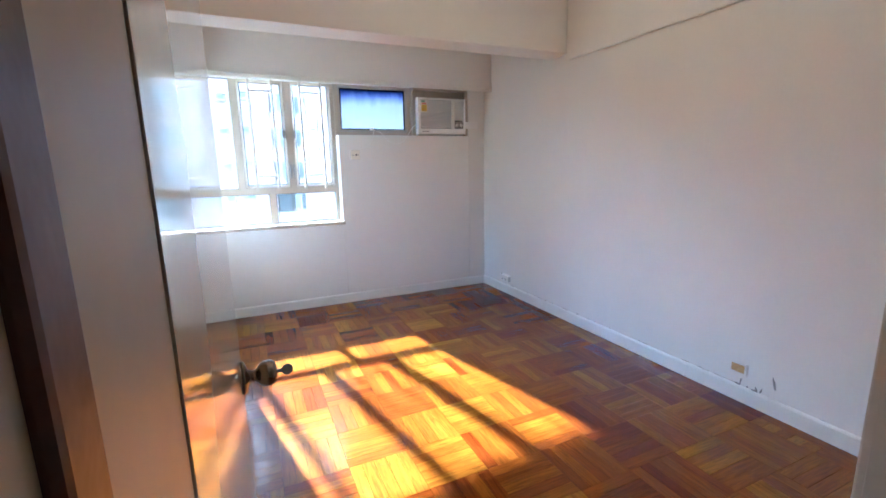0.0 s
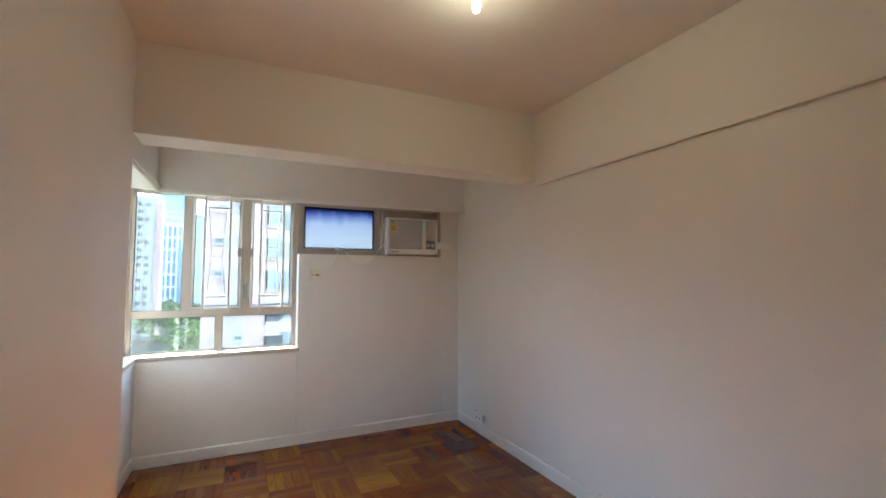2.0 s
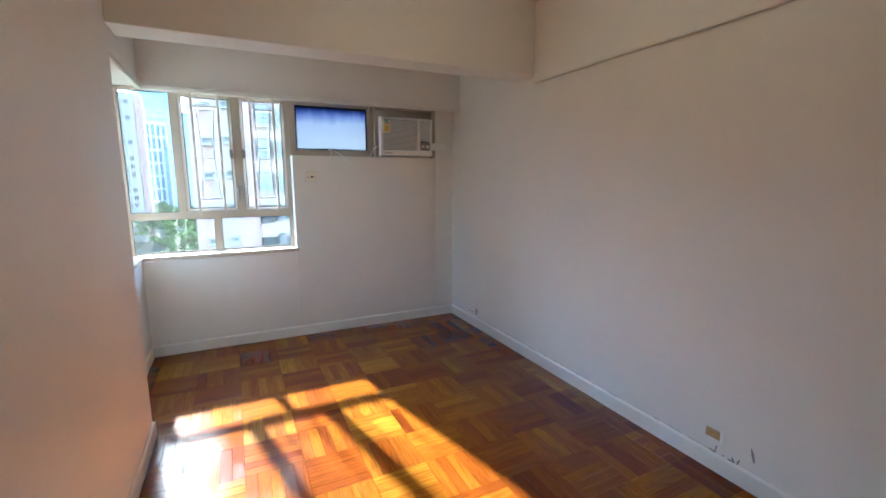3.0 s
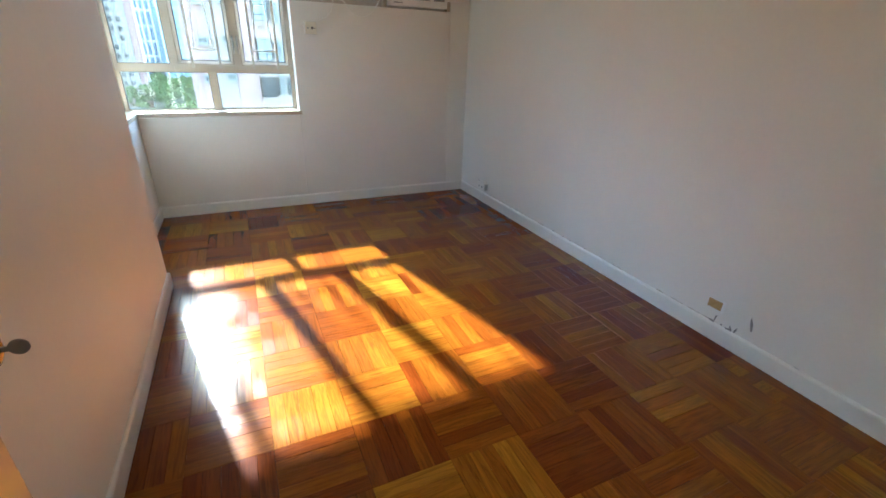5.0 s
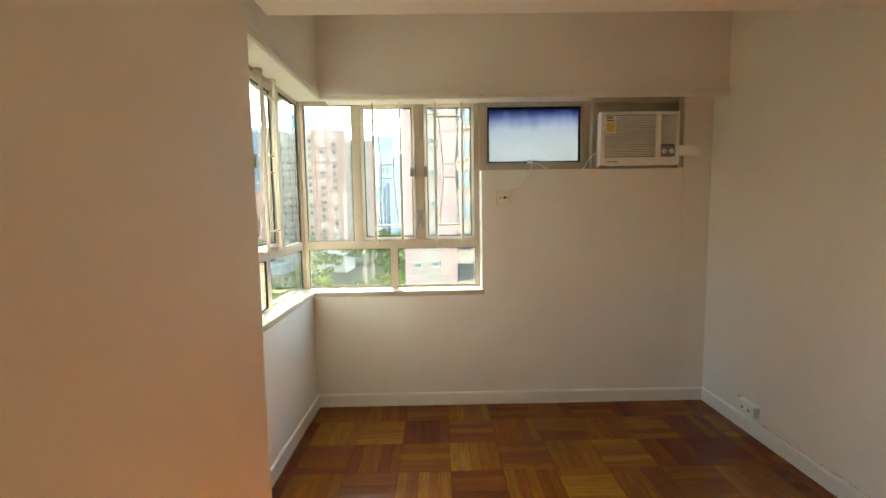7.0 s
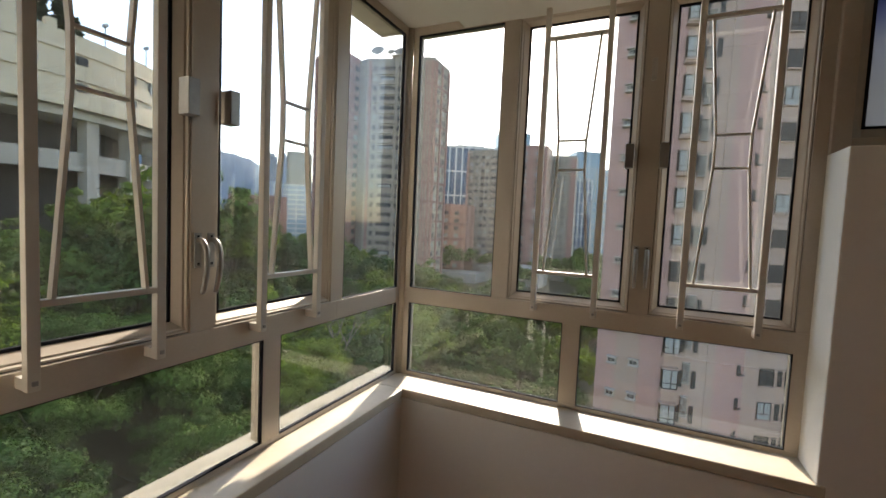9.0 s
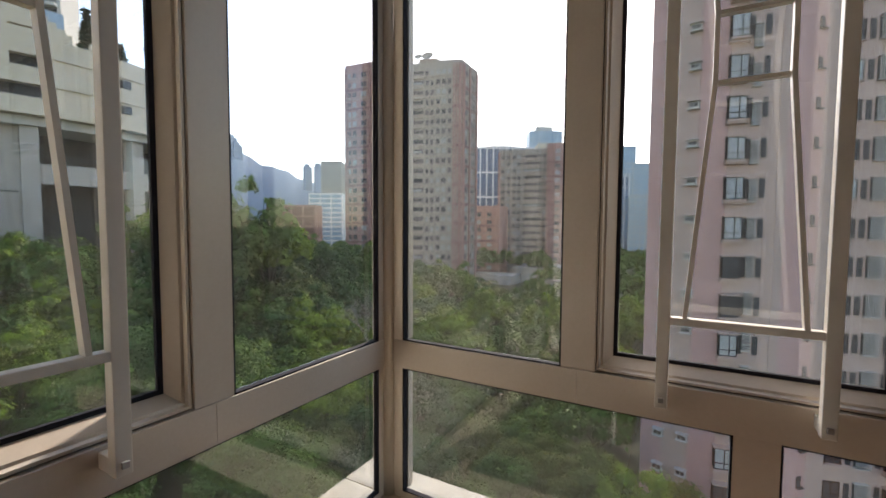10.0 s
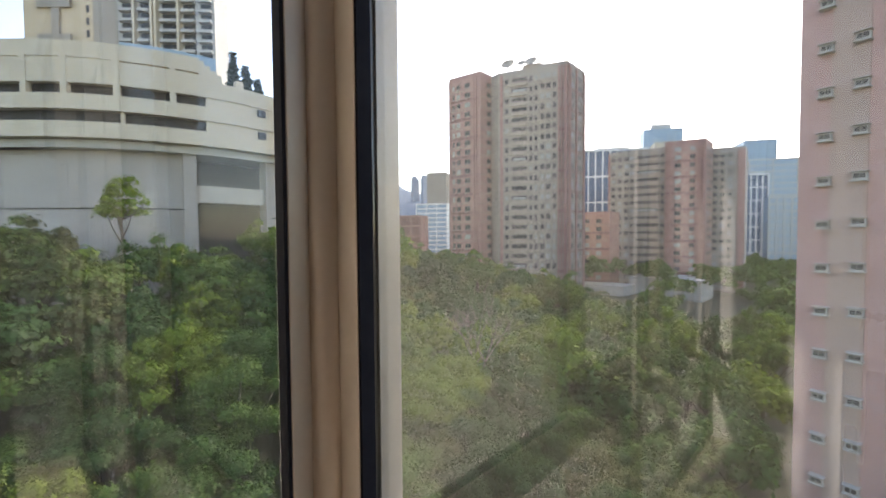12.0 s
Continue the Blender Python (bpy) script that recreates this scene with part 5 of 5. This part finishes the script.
cr = new("crown", mesh_of_quads("crown", np.concatenate(qs), LEAF_DARK))
cr.parent = conifer
bm = bmesh.new()
tube(bm, [(0, 0, -0.2), (0, 0, 8.5)], [0.2, 0.05], 6)
part("trunk", bm, BARK, conifer)

# flats standing behind the car park
R = empty("apartment_tower", "beige tower of flats with rows of balconies", "tower block")
bm = bmesh.new()
prism(bm, [(-196.5, 16), (-179.9, 31.4), (-188, 40), (-205, 24)], -14, 130)
part("blank_wing", bm, OCHREW, R, "plain ochre wing")
bm = bmesh.new()
prism(bm, [(-179.9, 31.4), (-172, 36.4), (-178, 46), (-188, 40)], -14, 130)
part("grey_wing", bm, GREYW, R)
bm = bmesh.new()
prism(bm, [(-172, 36.4), (-151, 58.4), (-160, 66), (-181, 45)], -14, 130)
part("balcony_wing", bm, PALEW, R)
m, L = local((-172, 36.4), (-151, 58.4))
for k, (a, b) in enumerate(((0.05, 0.16), (0.24, 0.33), (0.46, 0.62), (0.68, 0.80), (0.86, 0.97))):
    gl, bl = bmesh.new(), bmesh.new()
    for s in range(26):
        z = 42 + s * 3.2
        obox(gl, m, a * L, b * L, -0.1, 0.1, z, z + 2.1)
        obox(bl, m, a * L - 0.3, b * L + 0.3, -1.8, 0.1, z - 1.0, z - 0.1)
    tagged(part("windows", gl, WINDARK, R), kind="stuff")
    tagged(part("balconies", bl, PALEW, R), kind="stuff")
bm = bmesh.new()
for f in (0.20, 0.38, 0.42, 0.65):
    obox(bm, m, f * L - 0.35, f * L + 0.35, -2.2, 0.1, 30, 130)
part("fins", bm, CREAMW, R)
m, L = local((-196.5, 16), (-179.9, 31.4))
bm = bmesh.new()
obox(bm, m, 0.42 * L, 0.53 * L, -0.7, 0.1, 60, 100)
for z in (64.0, 75.5, 87.0):
    obox(bm, m, 0.22 * L, 0.70 * L, -1.0, 0.1, z, z + 3.0)
part("relief_bars", bm, GREYW, R)
bm = bmesh.new()
for s in range(20):
    obox(bm, m, 0.90 * L, 0.95 * L, -0.06, 0.1, 50 + s * 4.0, 52.4 + s * 4.0)
tagged(part("windows", bm, WINDARK, R), kind="stuff")
bm = bmesh.new()
arc_band(bm, POD_R - 4.2, POD_R - 4.1, 23.0, 26.2, -28, -2, 30)
thing("glass_railing", bm, PALEBLUE, "pale glass railing on the car park roof", "railing")

# ---- pink flats close by ----
pk = empty("apartment_block", "pink and beige rendered block of flats with bay windows", "apartment block")
PA, PB, PC, PD, PE = (-2.2, 41.8), (2.85, 40.45), (5.75, 41.0), (8.8, 44.4), (30.0, 50.4)
for nm, fp_, mat in (("pink_wing", [PA, PB, (4.4, 52), (-0.6, 52)], PINKW), ("bay_wing", [PB, PC, (6.6, 52), (4.4, 52)], BEIGEW), ("recessed_wall", [PC, PD, (9.4, 52), (6.6, 52)], PINKW), ("far_wing", [PD, PE, (31, 58), (9.4, 58)], BEIGEW)):
    bm = bmesh.new()
    prism(bm, fp_, -24, 46)
    part(nm, bm, mat, pk)
m1, L1 = local(PA, PB)
m2, L2 = local(PB, PC)
m3, L3 = local(PC, PD)
m4, L4 = local(PD, PE)
bm = bmesh.new()
obox(bm, m1, 1.6, 3.4, -0.07, 0.02, -24, 46)
obox(bm, m3, 0.0, 0.9, -0.06, 0.02, -24, 46)
part("beige_strip", bm, BEIGEW, pk)


def shared(name, boxlist, material):
    bm = bmesh.new()
    for b in boxlist:
        box(bm, *b)
    me = bpy.data.meshes.new(name)
    bm.to_mesh(me)
    bm.free()
    me.materials.append(material)
    return me


def piece(name, me, m, x, y, z, parent):
    ob = new(name, me)
    ob.parent = parent
    ob.matrix_basis = m @ Matrix.Translation((x, y, z))
    return ob


AC_ME = shared("outdoor_unit", [(-0.33, 0.33, -0.42, 0.0, 0.0, 0.42), (-0.40, 0.40, -0.55, 0.0, -0.10, -0.02), (-0.42, 0.42, -0.60, 0.0, 0.46, 0.50)], PALEW)
ACG_ME = shared("unit_grille", [(-0.26, -0.02, -0.44, -0.40, 0.08, 0.36), (0.03, 0.28, -0.44, -0.40, 0.08, 0.36)], DARK)
BAYF_ME = shared("bay_frame", [(-0.05, 1.15, -0.62, 0.0, -0.28, -0.12), (-0.08, 1.18, -0.50, 0.0, -0.42, -0.28), (-0.05, 1.15, -0.62, 0.0, 1.42, 1.52)], BEIGEW)
BAYG_ME = shared("bay_glass", [(0.02, 1.08, -0.54, 0.0, -0.12, 1.42)], CURTAIN)
BAYD_ME = shared("bay_glass", [(0.02, 1.08, -0.54, 0.0, -0.12, 1.42)], WINDARK)
BAYM_ME = shared("bay_mullion", [(0.0, 0.05, -0.57, 0.0, -0.12, 1.42), (0.60, 0.66, -0.57, -0.5, -0.12, 1.42), (1.04, 1.10, -0.57, 0.0, -0.12, 1.42), (0.0, 1.10, -0.57, -0.5, -0.12, -0.05), (0.0, 1.10, -0.57, -0.5, 0.30, 0.36), (0.0, 1.10, -0.57, -0.5, 1.36, 1.42)], GASKET)
SLIM_ME = shared("slim_window", [(0.0, 0.34, -0.04, 0.02, 0.0, 1.35)], WINDARK)
WIN_ME = shared("window_pane", [(0.0, 0.95, -0.05, 0.02, 0.0, 1.35)], WINDARK)
WINL_ME = shared("window_pane", [(0.0, 0.95, -0.05, 0.02, 0.0, 1.35)], CURTAIN)
WFR_ME = shared("pane_frame", [(-0.05, 0.0, -0.09, 0.0, -0.05, 1.40), (0.95, 1.0, -0.09, 0.0, -0.05, 1.40), (0.0, 0.95, -0.09, 0.0, 1.35, 1.40), (0.0, 0.95, -0.09, 0.0, 0.42, 0.46), (0.45, 0.49, -0.09, 0.0, 0.46, 1.35)], GASKET)
SIL_ME = shared("sill", [(-0.1, 1.05, -0.2, 0.0, -0.14, -0.05)], BEIGEW)
GRL_ME = shared("security_grille", [(-0.02 + 0.11 * i, 0.015 + 0.11 * i, -0.34, -0.30, -0.1, 1.5) for i in range(9)] + [(-0.04, 0.92, -0.35, 0.0, -0.14, -0.1), (-0.04, 0.92, -0.35, 0.0, 1.5, 1.53), (-0.04, 0.92, -0.34, -0.3, 0.4, 0.43), (-0.04, 0.92, -0.34, -0.3, 0.95, 0.98)], PALEW)
GRW_ME = shared("grille_window", [(0.0, 0.88, -0.05, 0.02, -0.05, 1.45)], WINDARK)
SHAFT_ME = shared("duct_window", [(0.0, 0.45, -0.05, 0.05, 0.0, 0.75), (-0.05, 0.5, -0.3, 0.0, -0.12, -0.04)], WINDARK)
rp = random.Random(9)
for s in range(-8, 15):
    z = 0.75 + s * 2.76
    for x in (1.85, 3.1):
        u = piece("outdoor_unit", AC_ME, m1, x - 0.45 * (x < 3), 0, z + 1.1 - 0.15 * (x < 3), pk)
        piece("unit_grille", ACG_ME, m1, x - 0.45 * (x < 3), 0, z + 1.1 - 0.15 * (x < 3), pk)
    f = piece("bay_window", BAYF_ME, m2, -0.15, 0, z, pk)
    piece("bay_glass", BAYG_ME if rp.random() < 0.75 else BAYD_ME, m2, -0.15, 0, z, pk)
    piece("bay_mullion", BAYM_ME, m2, -0.15, 0, z, pk)
    piece("slim_window", SLIM_ME, m2, 1.05, 0, z, pk)
    piece("security_grille", GRL_ME, m2 @ Matrix.Diagonal((0.55, 1, 0.95, 1)), 2.4, 0, z, pk)
    piece("grille_window", GRW_ME, m2 @ Matrix.Diagonal((0.55, 1, 0.95, 1)), 2.4, 0, z, pk)
    piece("slim_window", SLIM_ME, m2, 1.98, 0, z, pk)
    piece("duct_window", SHAFT_ME, m3, L3 - 0.9, 0, z + 0.9, pk)
    for x, kind in ((1.2, "w"), (2.45, "s"), (3.0, "g"), (4.3, "s"), (4.8, "bay"), (7.0, "w"), (8.3, "s"), (9.0, "g"), (10.6, "w"), (12.4, "g"), (13.6, "bay"), (15.6, "w"), (17.0, "g"), (18.5, "w"), (20.2, "g")):
        if kind == "w":
            piece("window_pane", WIN_ME if rp.random() < 0.75 else WINL_ME, m4, x, 0, z, pk)
            piece("pane_frame", WFR_ME, m4, x, 0, z, pk)
            piece("sill", SIL_ME, m4, x, 0, z, pk)
        elif kind == "s":
            piece("slim_window", SLIM_ME, m4, x, 0, z, pk)
        elif kind == "g":
            piece("security_grille", GRL_ME, m4, x, 0, z, pk)
            piece("grille_window", GRW_ME, m4, x, 0, z, pk)
        elif s < 3:
            piece("bay_window", BAYF_ME, m4 @ Matrix.Diagonal((1.5, 1.4, 1, 1)), x / 1.5, 0, z, pk)
            piece("bay_glass", BAYD_ME, m4 @ Matrix.Diagonal((1.5, 1.4, 1, 1)), x / 1.5, 0, z, pk)
            piece("bay_mullion", BAYM_ME, m4 @ Matrix.Diagonal((1.5, 1.4, 1, 1)), x / 1.5, 0, z, pk)


# ---- parquet: squares of five blocks, laid basket fashion ----
PS, PX, PY = 0.302, 0.69, 1.653      # size of a square and a corner of the pattern
FLOOR = bpy.data.objects["floor"]
NB = 5


def block_mesh(name, along_x, ln, wd):
    """One wood block with eased edges, its top at zero; the grain runs along its length."""
    g, e, h = 0.0003, 0.0007, 0.012
    lx, ly = (ln, wd) if along_x else (wd, ln)
    bot = [(-lx / 2 + g, -ly / 2 + g), (lx / 2 - g, -ly / 2 + g), (lx / 2 - g, ly / 2 - g), (-lx / 2 + g, ly / 2 - g)]
    top = [(-lx / 2 + g + e, -ly / 2 + g + e), (lx / 2 - g - e, -ly / 2 + g + e), (lx / 2 - g - e, ly / 2 - g - e), (-lx / 2 + g + e, ly / 2 - g - e)]
    vs = [(x, y, -h) for x, y in bot] + [(x, y, -0.0012) for x, y in bot] + [(x, y, 0.0) for x, y in top]
    fs = [(8, 9, 10, 11)] + [(4 + i, 4 + (i + 1) % 4, 8 + (i + 1) % 4, 8 + i) for i in range(4)] + [(i, (i + 1) % 4, 4 + (i + 1) % 4, 4 + i) for i in range(4)]
    me = bpy.data.meshes.new(name)
    me.from_pydata(vs, [], fs)
    uv = me.uv_layers.new(name="UVMap")
    for lo in me.loops:
        x, y, z = me.vertices[lo.vertex_index].co
        uv.data[lo.index].uv = (x, y) if along_x else (y, x)
    me.materials.append(PARQUET)
    return me


BLOCK_X, BLOCK_Y = block_mesh("block", True, PS, PS / NB), block_mesh("block", False, PS, PS / NB)
BORDER = block_mesh("block", False, PS * 2, 0.072)
rest_v, rest_f, rest_uv = [], [], []
rq = random.Random(12)
count = 0


def lay(me, x, y, near):
    global count
    z = rq.uniform(-0.0005, 0.0005)
    tilt = (rq.uniform(-0.0035, 0.0035), rq.uniform(-0.0035, 0.0035))
    if near and count < 300:
        ob = new("block", me)
        ob.parent = FLOOR
        ob.location, ob.rotation_euler = (x, y, z), (tilt[0], tilt[1], 0)
        count += 1
        return
    b = len(rest_v)
    for v in me.vertices:
        rest_v.append((min(v.co.x + x, XE), min(v.co.y + y, YF - 0.002), v.co.z + z + tilt[0] * v.co.y - tilt[1] * v.co.x))
    for p in me.polygons:
        rest_f.append(tuple(b + i for i in p.vertices))
        for li in p.loop_indices:
            u = me.uv_layers[0].data[li].uv
            rest_uv.append((u[0] + x * 3.1, u[1] + y * 3.7))


XE = XR - 0.072 - 0.010


def lay_border(y):
    b = len(rest_v)
    for v in BORDER.vertices:
        rest_v.append((v.co.x + XE + 0.037, min(v.co.y + y, YF - 0.002), v.co.z))
    for p in BORDER.polygons:
        rest_f.append(tuple(b + i for i in p.vertices))
        for li in p.loop_indices:
            u = BORDER.uv_layers[0].data[li].uv
            rest_uv.append((u[0] + y * 3.7, u[1]))


i0, i1 = int(math.floor((XB - PX) / PS)), int(math.ceil((XE - PX) / PS))
j0, j1 = int(math.floor((-1.6 - PY) / PS)), int(math.ceil((YF - PY) / PS))
for j in range(j0, j1):
    for i in range(i0, i1):
        for k in range(NB):
            if (i + j) % 2:
                x, y, me, hx, hy = PX + (i + 0.5) * PS, PY + j * PS + (k + 0.5) * PS / NB, BLOCK_X, PS / 2, PS / NB / 2
            else:
                x, y, me, hx, hy = PX + i * PS + (k + 0.5) * PS / NB, PY + (j + 0.5) * PS, BLOCK_Y, PS / NB / 2, PS / 2
            if x - hx > XE - 0.01 or y - hy > YF - 0.02 or x + hx < XB or (y < YP and x + hx < XL - 0.16):
                continue
            lay(me, x, y, 0.6 < x < 2.1 and 1.2 < y < 3.5)
for j in range(-3, 8):
    lay_border(PY + (j + 0.5) * PS * 2 - 0.2)
me = bpy.data.meshes.new("blocks")
me.from_pydata(rest_v, [], rest_f)
uv = me.uv_layers.new(name="UVMap")
uv.data.foreach_set("uv", [c for u in rest_uv for c in u])
me.materials.append(PARQUET)
ob = new("blocks", me)
ob.parent = FLOOR
tagged(ob, "varnished red-brown parquet blocks", kind="stuff")
